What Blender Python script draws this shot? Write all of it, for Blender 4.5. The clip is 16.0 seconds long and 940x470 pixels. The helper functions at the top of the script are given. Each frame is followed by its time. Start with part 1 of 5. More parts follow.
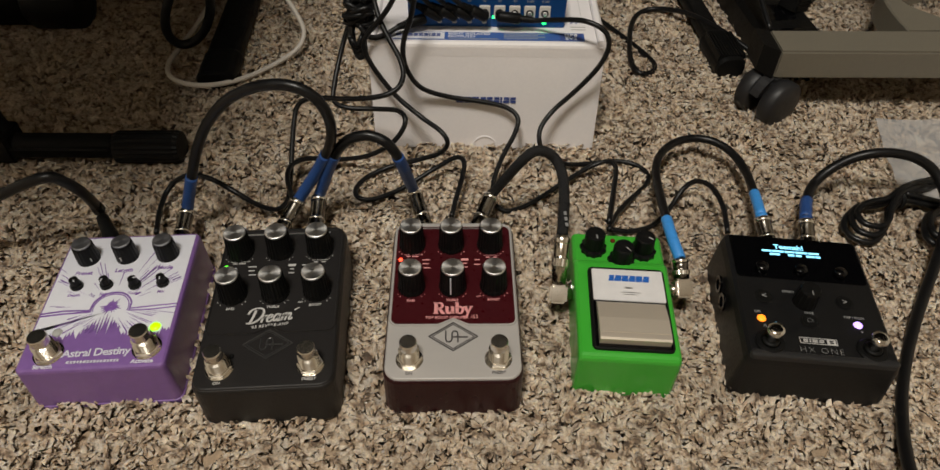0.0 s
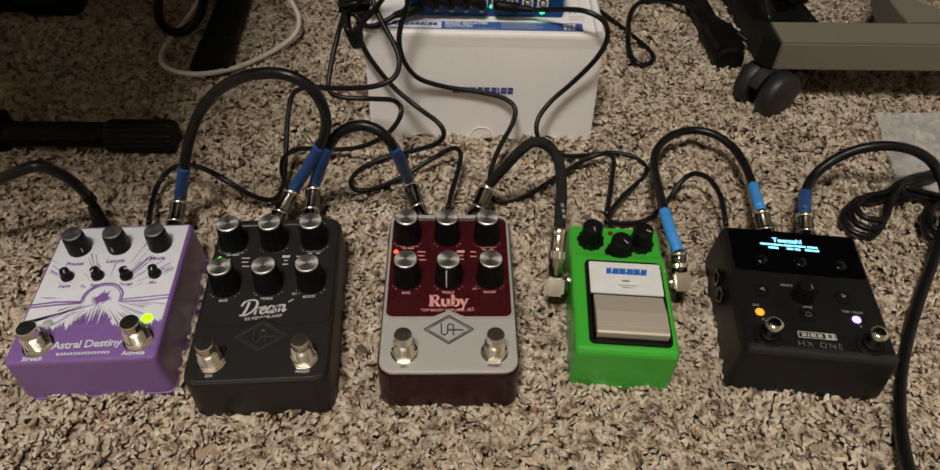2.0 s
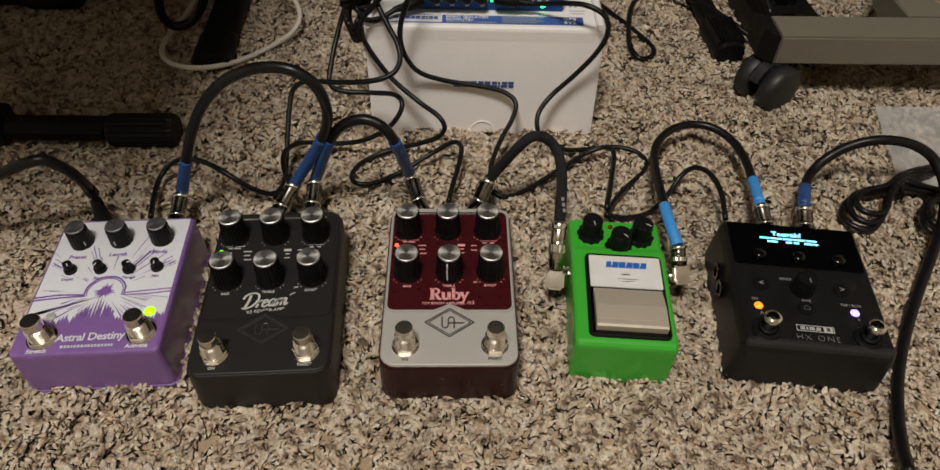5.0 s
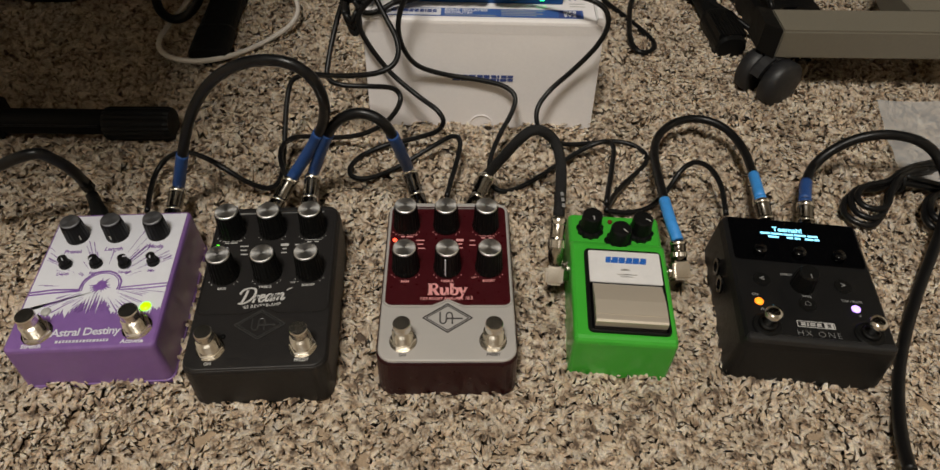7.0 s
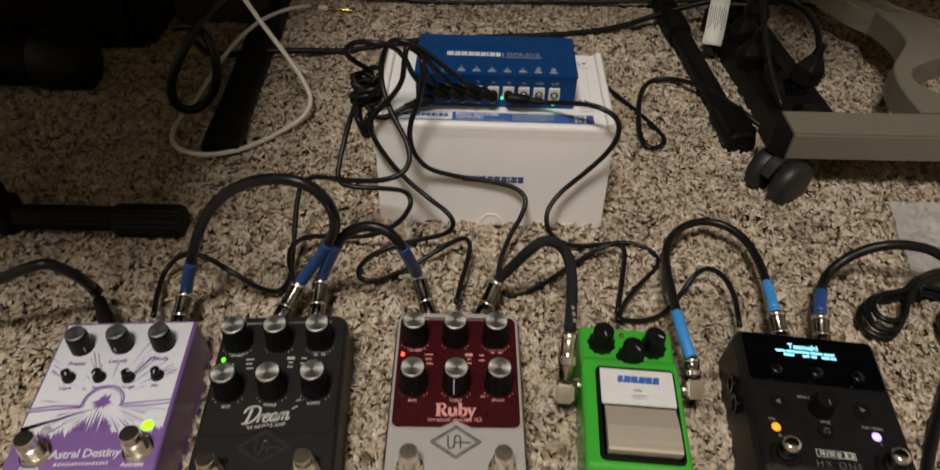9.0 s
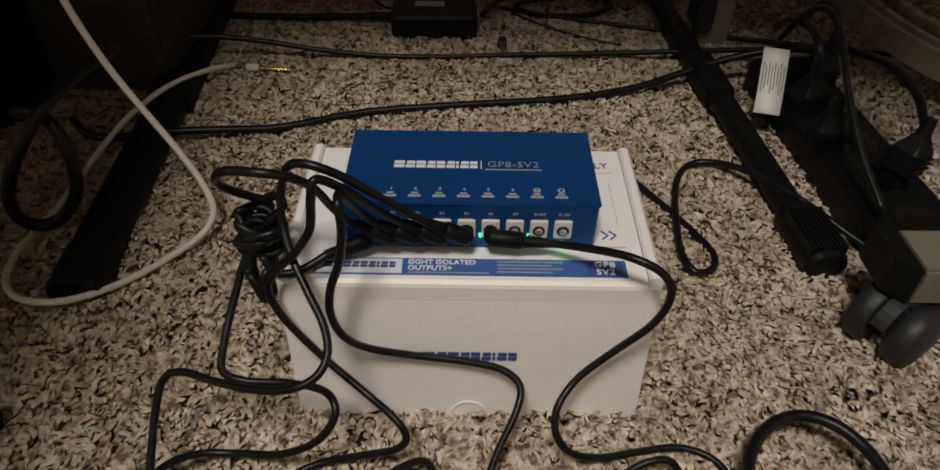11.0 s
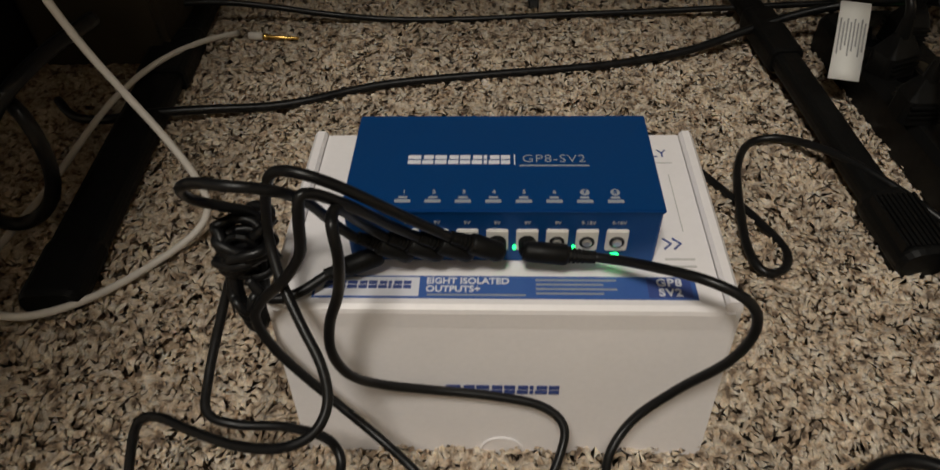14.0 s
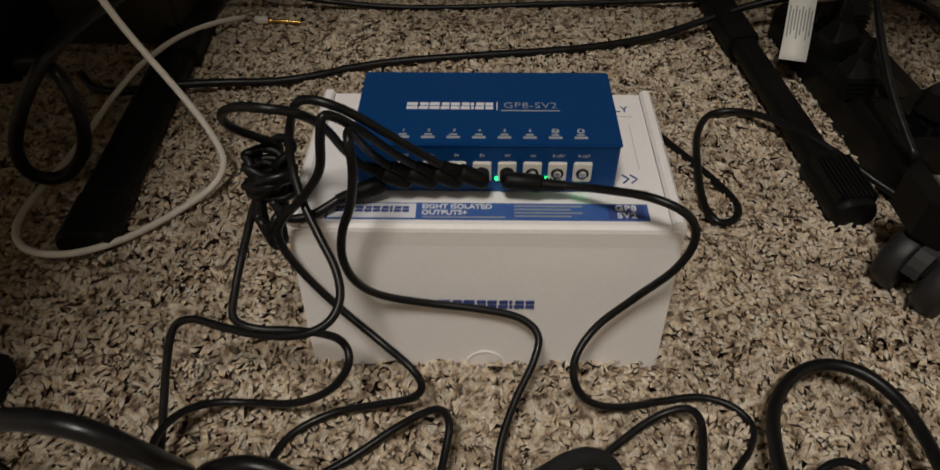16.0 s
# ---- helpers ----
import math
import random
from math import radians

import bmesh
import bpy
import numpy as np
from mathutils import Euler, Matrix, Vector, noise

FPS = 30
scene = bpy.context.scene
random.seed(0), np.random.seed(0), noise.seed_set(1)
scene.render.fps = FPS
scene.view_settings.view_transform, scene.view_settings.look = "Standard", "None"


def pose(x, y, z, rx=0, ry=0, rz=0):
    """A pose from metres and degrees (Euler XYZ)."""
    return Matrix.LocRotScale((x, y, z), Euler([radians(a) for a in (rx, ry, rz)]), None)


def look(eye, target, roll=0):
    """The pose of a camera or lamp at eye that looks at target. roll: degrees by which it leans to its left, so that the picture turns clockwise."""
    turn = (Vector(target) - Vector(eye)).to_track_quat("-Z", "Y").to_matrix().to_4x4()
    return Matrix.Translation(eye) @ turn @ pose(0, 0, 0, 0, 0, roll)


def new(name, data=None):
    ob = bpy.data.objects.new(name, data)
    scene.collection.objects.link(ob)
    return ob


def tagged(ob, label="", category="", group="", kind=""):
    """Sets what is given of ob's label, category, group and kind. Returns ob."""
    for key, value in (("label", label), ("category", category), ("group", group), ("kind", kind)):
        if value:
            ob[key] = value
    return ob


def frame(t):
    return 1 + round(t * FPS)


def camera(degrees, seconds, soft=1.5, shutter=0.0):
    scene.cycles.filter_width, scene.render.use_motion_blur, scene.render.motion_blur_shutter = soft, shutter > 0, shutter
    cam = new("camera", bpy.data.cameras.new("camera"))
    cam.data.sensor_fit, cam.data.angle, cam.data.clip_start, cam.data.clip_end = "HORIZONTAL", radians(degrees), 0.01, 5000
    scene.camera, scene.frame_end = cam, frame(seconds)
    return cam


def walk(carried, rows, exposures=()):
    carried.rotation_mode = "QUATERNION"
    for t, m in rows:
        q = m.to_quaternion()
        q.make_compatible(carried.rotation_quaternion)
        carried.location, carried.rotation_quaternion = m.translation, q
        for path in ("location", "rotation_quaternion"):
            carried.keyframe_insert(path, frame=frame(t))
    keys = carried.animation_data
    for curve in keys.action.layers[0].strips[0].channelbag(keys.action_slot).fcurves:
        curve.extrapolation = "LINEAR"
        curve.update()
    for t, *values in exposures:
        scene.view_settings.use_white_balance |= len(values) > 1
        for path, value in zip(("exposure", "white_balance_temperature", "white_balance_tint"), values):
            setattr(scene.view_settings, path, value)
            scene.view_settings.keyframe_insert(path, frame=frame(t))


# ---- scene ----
cam = camera(67.2, 16.0, soft=1.5, shutter=0.5)
PATH = [
    (0, (0.006, -0.282, 0.432), (0.031, 1.107, -1.007), 0.8),
    (0.5, (0.007, -0.282, 0.431), (0.032, 1.105, -1.009), 1.0),
    (1, (0.006, -0.281, 0.429), (0.035, 1.102, -1.015), 1.2),
    (1.5, (0.005, -0.28, 0.428), (0.038, 1.099, -1.02), 1.4),
    (2, (0.006, -0.278, 0.428), (0.042, 1.094, -1.027), 1.4),
    (2.5, (0.004, -0.279, 0.43), (0.041, 1.091, -1.028), 1.3),
    (3, (0.005, -0.279, 0.429), (0.04, 1.088, -1.03), 1.3),
    (3.5, (0.005, -0.28, 0.429), (0.043, 1.087, -1.031), 1.4),
    (4, (0.006, -0.28, 0.43), (0.041, 1.086, -1.03), 1.4),
    (6.5, (0.006, -0.278, 0.428), (0.04, 1.07, -1.049), 1.4),
    (7, (0.007, -0.277, 0.427), (0.042, 1.071, -1.05), 1.5),
    (7.5, (0.006, -0.276, 0.428), (0.043, 1.071, -1.05), 1.7),
    (8, (0.007, -0.276, 0.428), (0.043, 1.081, -1.042), 1.9),
    (8.5, (0.003, -0.263, 0.438), (0.031, 1.13, -0.996), 1.8),
    (9, (0.004, -0.239, 0.456), (0.019, 1.207, -0.926), 1.5),
    (9.5, (0.004, -0.197, 0.453), (0.02, 1.287, -0.887), 1.4),
    (10, (0.014, -0.129, 0.434), (0.037, 1.381, -0.877), 1.2),
    (10.2, (0.019, -0.097, 0.422), (0.055, 1.412, -0.89), 1.3),
    (12.3, (0.024, 0.083, 0.327), (0.009, 1.5, -1.085), -0.9),
    (12.5, (0.023, 0.092, 0.321), (-0.001, 1.5, -1.099), -1.2),
    (13, (0.023, 0.107, 0.312), (-0.018, 1.499, -1.124), -1.7),
    (13.5, (0.023, 0.1, 0.328), (-0.027, 1.494, -1.104), -2.0),
    (14, (0.022, 0.071, 0.347), (-0.027, 1.477, -1.075), -1.9),
    (14.5, (0.02, 0.047, 0.348), (-0.02, 1.453, -1.074), -1.4),
    (15, (0.026, 0.037, 0.359), (-0.002, 1.451, -1.056), -1.1),
    (15.5, (0.027, 0.023, 0.362), (0.008, 1.442, -1.047), -0.8),
    (16, (0.022, 0.001, 0.36), (0.011, 1.425, -1.045), -0.5),
]
EXPOSURES = [(0, 0.0), (8.5, 0.0), (10.2, -0.12), (12.3, -0.18), (14.5, -0.22), (16, -0.32)]
walk(cam, [(t, look(eye, target, roll)) for t, eye, target, roll in PATH], EXPOSURES)

# ---- light ----
world = bpy.data.worlds.new("world")
scene.world = world
world.use_nodes = True
world.node_tree.nodes["Background"].inputs[0].default_value = (1.0, 0.8, 0.6, 1)
world.node_tree.nodes["Background"].inputs[1].default_value = 0.02


def area_lamp(name, eye, target, size, watts, colour):
    data = bpy.data.lights.new(name, "AREA")
    data.shape, data.size, data.energy, data.color = "DISK", size, watts, colour
    ob = new(name, data)
    ob.matrix_world = look(eye, target)
    return tagged(ob, kind="structure")


WARM = (0.99, 0.938, 0.84)
area_lamp("ceiling_lamp_light", (-0.28, -0.75, 2.35), (0.0, 0.15, 0.0), 0.52, 42.5, WARM)

# ---- materials ----


def material(name, colour, rough=0.5, metal=0.0, vary=0.12, grain=90.0, bump=0.0, coat=0.0, sheen=0.0, glow=0.0,
             stretch=(1, 1, 1), speck=None, ramp_rough=0.08, spec=0.5, radial=False):
    """A surface whose colour, roughness and relief vary at a coarse and a fine scale."""
    m = bpy.data.materials.new(name)
    m.use_nodes = True
    n, l = m.node_tree.nodes, m.node_tree.links
    b = n["Principled BSDF"]
    b.inputs["Metallic"].default_value = metal
    b.inputs["Coat Weight"].default_value = coat
    b.inputs["Sheen Weight"].default_value = sheen
    b.inputs["Specular IOR Level"].default_value = spec
    if radial:
        b.inputs["Anisotropic"].default_value = 0.6
        tg = n.new("ShaderNodeTangent")
        tg.direction_type, tg.axis = "RADIAL", "Z"
        l.new(tg.outputs["Tangent"], b.inputs["Tangent"])
    co = n.new("ShaderNodeTexCoord")
    mp = n.new("ShaderNodeMapping")
    mp.inputs["Scale"].default_value = stretch
    l.new(co.outputs["Object"], mp.inputs["Vector"])
    coarse, fine = n.new("ShaderNodeTexNoise"), n.new("ShaderNodeTexNoise")
    coarse.inputs["Scale"].default_value, fine.inputs["Scale"].default_value = grain, grain * 12
    coarse.inputs["Detail"].default_value = 5
    fine.inputs["Detail"].default_value = 3
    for t in (coarse, fine):
        l.new(mp.outputs["Vector"], t.inputs["Vector"])
    mix = n.new("ShaderNodeMath")
    mix.operation = "ADD"
    l.new(coarse.outputs["Fac"], mix.inputs[0])
    l.new(fine.outputs["Fac"], mix.inputs[1])
    rng = n.new("ShaderNodeMapRange")
    rng.inputs["From Min"].default_value, rng.inputs["From Max"].default_value = 0.6, 1.4
    rng.inputs["To Min"].default_value, rng.inputs["To Max"].default_value = 1 - vary, 1 + vary
    l.new(mix.outputs[0], rng.inputs["Value"])
    hue = n.new("ShaderNodeHueSaturation")
    hue.inputs["Color"].default_value = (*colour, 1)
    l.new(rng.outputs["Result"], hue.inputs["Value"])
    out = hue.outputs["Color"]
    if speck:
        sp = n.new("ShaderNodeTexNoise")
        sp.inputs["Scale"].default_value = grain * 5
        l.new(mp.outputs["Vector"], sp.inputs["Vector"])
        st = n.new("ShaderNodeMapRange")
        st.inputs["From Min"].default_value, st.inputs["From Max"].default_value = 0.66, 0.72
        l.new(sp.outputs["Fac"], st.inputs["Value"])
        mc = n.new("ShaderNodeMix")
        mc.data_type = "RGBA"
        l.new(st.outputs["Result"], mc.inputs["Factor"])
        l.new(out, mc.inputs["A"])
        mc.inputs["B"].default_value = (*speck, 1)
        out = mc.outputs["Result"]
    l.new(out, b.inputs["Base Color"])
    rr = n.new("ShaderNodeMapRange")
    rr.inputs["From Min"].default_value, rr.inputs["From Max"].default_value = 0.3, 0.7
    rr.inputs["To Min"].default_value, rr.inputs["To Max"].default_value = max(rough - ramp_rough, 0.02), min(rough + ramp_rough, 1)
    l.new(coarse.outputs["Fac"], rr.inputs["Value"])
    l.new(rr.outputs["Result"], b.inputs["Roughness"])
    if bump:
        bp = n.new("ShaderNodeBump")
        bp.inputs["Strength"].default_value, bp.inputs["Distance"].default_value = bump, 0.001
        l.new(mix.outputs[0], bp.inputs["Height"])
        l.new(bp.outputs["Normal"], b.inputs["Normal"])
    if glow:
        b.inputs["Emission Color"].default_value = (*colour, 1)
        b.inputs["Emission Strength"].default_value = glow
    return m


def tuft_material():
    """Twisted carpet yarn: cream, tan and dark brown strands in loose clusters."""
    m = bpy.data.materials.new("carpet_yarn")
    m.use_nodes = True
    n, l = m.node_tree.nodes, m.node_tree.links
    b = n["Principled BSDF"]
    b.inputs["Roughness"].default_value = 0.92
    b.inputs["Sheen Weight"].default_value = 0.06
    b.inputs["Subsurface Weight"].default_value = 0.4
    b.inputs["Subsurface Radius"].default_value = (0.004, 0.003, 0.002)
    b.inputs["Subsurface Scale"].default_value = 0.7
    geo = n.new("ShaderNodeNewGeometry")
    co = n.new("ShaderNodeTexCoord")
    cl = n.new("ShaderNodeTexNoise")
    cl.inputs["Scale"].default_value, cl.inputs["Detail"].default_value = 150, 2
    l.new(co.outputs["Object"], cl.inputs["Vector"])
    big = n.new("ShaderNodeTexNoise")
    big.inputs["Scale"].default_value = 26
    l.new(co.outputs["Object"], big.inputs["Vector"])
    a = n.new("ShaderNodeMath")
    a.operation = "MULTIPLY_ADD"
    l.new(geo.outputs["Random Per Island"], a.inputs[0])
    a.inputs[1].default_value = 0.20
    sc = n.new("ShaderNodeMapRange")
    sc.inputs["From Min"].default_value, sc.inputs["From Max"].default_value = 0.32, 0.66
    sc.inputs["To Min"].default_value, sc.inputs["To Max"].default_value = 0.0, 0.80
    l.new(cl.outputs["Fac"], sc.inputs["Value"])
    l.new(sc.outputs["Result"], a.inputs[2])
    r = n.new("ShaderNodeValToRGB")
    e = r.color_ramp.elements
    e[0].position, e[0].color = 0.08, (0.125, 0.086, 0.060, 1)
    e[1].position, e[1].color = 0.95, (0.75, 0.635, 0.505, 1)
    for p, c in ((0.20, (0.235, 0.166, 0.112, 1)), (0.34, (0.43, 0.315, 0.219, 1)), (0.50, (0.565, 0.435, 0.315, 1)), (0.70, (0.655, 0.527, 0.398, 1))):
        k = e.new(p)
        k.color = c
    l.new(a.outputs[0], r.inputs["Fac"])
    hv = n.new("ShaderNodeHueSaturation")
    l.new(r.outputs["Color"], hv.inputs["Color"])
    mr = n.new("ShaderNodeMapRange")
    mr.inputs["From Min"].default_value, mr.inputs["From Max"].default_value = 0.3, 0.7
    mr.inputs["To Min"].default_value, mr.inputs["To Max"].default_value = 0.78, 1.20
    l.new(big.outputs["Fac"], mr.inputs["Value"])
    l.new(mr.outputs["Result"], hv.inputs["Value"])
    # fuzz of single fibres along each strand
    fuzz = n.new("ShaderNodeTexNoise")
    fuzz.inputs["Scale"].default_value, fuzz.inputs["Detail"].default_value = 1100, 3
    l.new(co.outputs["Object"], fuzz.inputs["Vector"])
    fr = n.new("ShaderNodeMapRange")
    fr.inputs["From Min"].default_value, fr.inputs["From Max"].default_value = 0.3, 0.7
    fr.inputs["To Min"].default_value, fr.inputs["To Max"].default_value = 0.74, 1.22
    l.new(fuzz.outputs["Fac"], fr.inputs["Value"])
    fv = n.new("ShaderNodeHueSaturation")
    l.new(fr.outputs["Result"], fv.inputs["Value"])
    l.new(hv.outputs["Color"], fv.inputs["Color"])
    bp = n.new("ShaderNodeBump")
    bp.inputs["Strength"].default_value, bp.inputs["Distance"].default_value = 0.35, 0.0006
    l.new(fuzz.outputs["Fac"], bp.inputs["Height"])
    l.new(bp.outputs["Normal"], b.inputs["Normal"])
    l.new(fv.outputs["Color"], b.inputs["Base Color"])
    return m


BLACK = material("black_cable_rubber", (0.006, 0.006, 0.0065), 0.36, vary=0.25, grain=120, bump=0.05, spec=0.28)
MATTE = material("matte_black_plastic", (0.005, 0.005, 0.005), 0.48, vary=0.2, grain=200, bump=0.1, spec=0.17)
BRAID = material("braided_black_jacket", (0.012, 0.012, 0.013), 0.62, vary=0.4, grain=700, bump=0.5, spec=0.3)
CHROME = material("brushed_nickel", (0.80, 0.755, 0.68), 0.24, 1.0, vary=0.03, grain=100, ramp_rough=0.03)
STEEL = material("polished_steel", (0.80, 0.78, 0.75), 0.14, 1.0, vary=0.06, grain=300)
CAP = material("spun_aluminium", (0.88, 0.87, 0.86), 0.40, 1.0, vary=0.06, grain=300, radial=True)
CHARCOAL = material("charcoal_powder_coat", (0.0165, 0.0150, 0.0148), 0.44, vary=0.2, grain=500, bump=0.14, spec=0.28)
HXBLACK = material("black_painted_metal", (0.007, 0.007, 0.0075), 0.42, vary=0.2, grain=450, bump=0.08, spec=0.32)
# bright plug barrels: the dark room they mirror is put into the base colour
DARKMIRROR = material("nickel_with_dark_reflection", (0.20, 0.185, 0.165), 0.20, 1.0, vary=0.10, grain=150, ramp_rough=0.05)
SATINNICKEL = material("satin_nickel_plug", (0.55, 0.50, 0.42), 0.24, 1.0, vary=0.06, grain=150)
GREYCAP = material("dark_satin_knob_top", (0.20, 0.20, 0.21), 0.38, 0.8, vary=0.10, grain=300, radial=True)
LIPGREY = material("satin_dark_grey_metal", (0.020, 0.020, 0.021), 0.40, vary=0.15, grain=300, bump=0.05, spec=0.4)
EMBOSS = material("raised_dark_grey_mark", (0.035, 0.034, 0.034), 0.4, vary=0.1, grain=200)
GLOSS = material("gloss_black_glass", (0.002, 0.002, 0.0025), 0.10, vary=0.1, spec=0.30)
BRUSHED = material("brushed_silver_plate", (0.43, 0.41, 0.395), 0.52, 0.12, vary=0.03, grain=120, stretch=(0.3, 2, 1), bump=0.02)
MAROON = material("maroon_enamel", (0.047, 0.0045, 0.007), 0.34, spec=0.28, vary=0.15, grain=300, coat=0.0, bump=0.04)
# pedal body, a darker red than the control panel
DARKMAROON = material("darker_maroon_enamel", (0.026, 0.0040, 0.006), 0.34, spec=0.28, vary=0.18, grain=300, coat=0.0, bump=0.05)
GREEN = material("bright_green_enamel", (0.050, 0.42, 0.036), 0.36, vary=0.03, grain=60, coat=0.25)
PURPLE = material("purple_enamel", (0.225, 0.118, 0.36), 0.38, vary=0.12, grain=220, coat=0.3, bump=0.05)
PRINTWHITE = material("white_screen_print", (0.72, 0.73, 0.80), 0.5, vary=0.05, grain=150)
PRINTPURPLE = material("purple_screen_print", (0.205, 0.095, 0.36), 0.5, vary=0.15, grain=300)
PRINTGREY = material("pale_grey_print", (0.55, 0.54, 0.53), 0.5, vary=0.06)
PRINTDIM = material("dim_grey_print", (0.26, 0.26, 0.26), 0.5, vary=0.06)
PRINTPINK = material("pink_print", (0.80, 0.36, 0.36), 0.5, vary=0.06)
PRINTDARK = material("dark_engraved_print", (0.05, 0.045, 0.045), 0.5, vary=0.1)
PRINTBLUE = material("blue_print", (0.02, 0.13, 0.52), 0.45, vary=0.06)
NAVY = material("navy_blue_print", (0.045, 0.075, 0.26), 0.5, vary=0.06)
STRIPBLUE = material("label_strip_blue", (0.05, 0.12, 0.38), 0.45, vary=0.06)
PAPER = material("white_coated_card", (0.86, 0.83, 0.84), 0.42, vary=0.03, grain=30, bump=0.03)
TAGPAPER = material("white_paper_tag", (0.78, 0.77, 0.74), 0.6, vary=0.03)
PSUBLUE = material("anodised_blue_metal", (0.001, 0.060, 0.24), 0.42, 0.35, vary=0.08, grain=400, bump=0.05)
SOCKETWHITE = material("ivory_socket_plastic", (0.72, 0.70, 0.66), 0.4, vary=0.05)
SLEEVE = material("blue_heatshrink", (0.02, 0.075, 0.27), 0.45, vary=0.2, grain=250, bump=0.15)
SKY = material("light_blue_heatshrink", (0.05, 0.30, 0.78), 0.42, vary=0.12, grain=250, bump=0.12)
WHITECABLE = material("white_cable_rubber", (0.66, 0.62, 0.57), 0.45, vary=0.08, grain=100)
GOLD = material("gold_plating", (0.85, 0.55, 0.16), 0.25, 1.0, vary=0.08)
TAUPE = material("taupe_powder_coat", (0.165, 0.150, 0.118), 0.45, vary=0.10, grain=350, bump=0.08)
CASTER = material("dark_grey_caster_plastic", (0.013, 0.013, 0.0145), 0.52, vary=0.15, grain=200)
SATINSTEEL = material("satin_champagne_steel", (0.64, 0.57, 0.48), 0.44, 0.5, vary=0.03, grain=200, stretch=(0.05, 3, 1), bump=0.04)
LABELSILVER = material("silver_label_plate", (0.80, 0.79, 0.80), 0.40, 0.1, vary=0.06, grain=120)
WALLPAINT = material("warm_white_wall_paint", (0.72, 0.68, 0.60), 0.7, vary=0.05, grain=12, bump=0.1)
TRIMPAINT = material("white_trim_paint", (0.78, 0.75, 0.68), 0.4, vary=0.05, grain=20)
BACKING = material("carpet_backing", (0.42, 0.31, 0.21), 0.95, vary=0.35, grain=120, bump=0.6)
YARN = tuft_material()
LEDGREEN = material("green_led", (0.30, 1.0, 0.0), 0.3, glow=1.7)
LEDAQUA = material("aqua_led", (0.02, 1.0, 0.20), 0.3, glow=3.5)
LEDLIME = material("leaf_green_led", (0.10, 1.0, 0.03), 0.3, glow=2.2)
LEDRED = material("red_led", (1.0, 0.07, 0.03), 0.3, glow=3.0)
LEDORANGE = material("orange_led", (1.0, 0.26, 0.015), 0.3, glow=1.6)
LEDLILAC = material("lilac_led", (0.50, 0.32, 1.0), 0.3, glow=2.0)
LEDOFF = material("unlit_clear_led", (0.42, 0.42, 0.40), 0.15, vary=0.1)
LEDDARK = material("unlit_red_led", (0.16, 0.02, 0.01), 0.15, vary=0.1)
SCREENBLUE = material("screen_cyan", (0.25, 0.72, 1.0), 0.4, glow=1.6)
DARKFABRIC = material("black_tolex", (0.006, 0.0055, 0.005), 0.8, vary=0.3, grain=300, bump=0.3, spec=0.12)
CASEBROWN = material("dark_brown_vinyl", (0.030, 0.025, 0.016), 0.6, vary=0.2, grain=200, bump=0.2, spec=0.2)
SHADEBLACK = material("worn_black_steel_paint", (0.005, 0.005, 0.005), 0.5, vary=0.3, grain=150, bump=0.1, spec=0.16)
PSUPRINT = material("soft_grey_blue_print", (0.30, 0.33, 0.38), 0.5, vary=0.06)
FROSTED = material("frosted_taupe_plastic", (0.26, 0.238, 0.195), 0.30, vary=0.1, grain=60)


def plastic_film():
    m = bpy.data.materials.new("clear_plastic_film")
    m.use_nodes = True
    b = m.node_tree.nodes["Principled BSDF"]
    b.inputs["Base Color"].default_value = (0.74, 0.75, 0.77, 1)
    b.inputs["Roughness"].default_value = 0.26
    b.inputs["Alpha"].default_value = 0.42
    return m


FILM = plastic_film()

# ---- mesh tools ----


def part(name, bm, mat, parent=None, label="", smooth=False, m=None):
    """Links a bmesh as one mesh object, under parent if there is one."""
    me = bpy.data.meshes.new(name)
    bmesh.ops.recalc_face_normals(bm, faces=bm.faces)
    bm.to_mesh(me)
    bm.free()
    me.materials.append(mat)
    if smooth:
        me.polygons.foreach_set("use_smooth", [True] * len(me.polygons))
    ob = new(name, me)
    if parent:
        ob.parent = parent
    if m:
        ob.matrix_basis = m
    if label:
        ob["label"] = label
    return ob


def thing(name, label, category, m=None, group="", kind=""):
    ob = new(name)
    ob.empty_display_size = 0.02
    if m:
        ob.matrix_basis = m
    return tagged(ob, label, category, group, kind)


def outline(w, d, r, seg=5):
    """A rectangle with rounded corners, as points in the plane."""
    pts = []
    r = min(r, w / 2 - 1e-5, d / 2 - 1e-5)
    for cx, cy, a0 in ((1, 1, 0), (-1, 1, 90), (-1, -1, 180), (1, -1, 270)):
        for i in range(seg + 1):
            a = radians(a0 + 90 * i / seg)
            pts.append((cx * (w / 2 - r) + r * math.cos(a), cy * (d / 2 - r) + r * math.sin(a)))
    return pts


def loft(loops, cap=True):
    bm = bmesh.new()
    rings = [[bm.verts.new(p) for p in loop] for loop in loops]
    for a, b in zip(rings, rings[1:]):
        k = len(a)
        for i in range(k):
            bm.faces.new((a[i], a[(i + 1) % k], b[(i + 1) % k], b[i]))
    if cap:
        bm.faces.new(rings[0][::-1])
        bm.faces.new(rings[-1])
    return bm


def slab(w, d, r, levels, seg=5, at=(0, 0)):
    """Stacked rounded rectangles: levels of (z, inset)."""
    return loft([[(x + at[0], y + at[1], z) for x, y in outline(w - 2 * i, d - 2 * i, max(r - i, 0.0004), seg)] for z, i in levels])


def lathe(profile, seg=24, at=(0, 0, 0)):
    return loft([[(at[0] + r * math.cos(2 * math.pi * i / seg), at[1] + r * math.sin(2 * math.pi * i / seg), at[2] + z) for i in range(seg)] for r, z in profile])


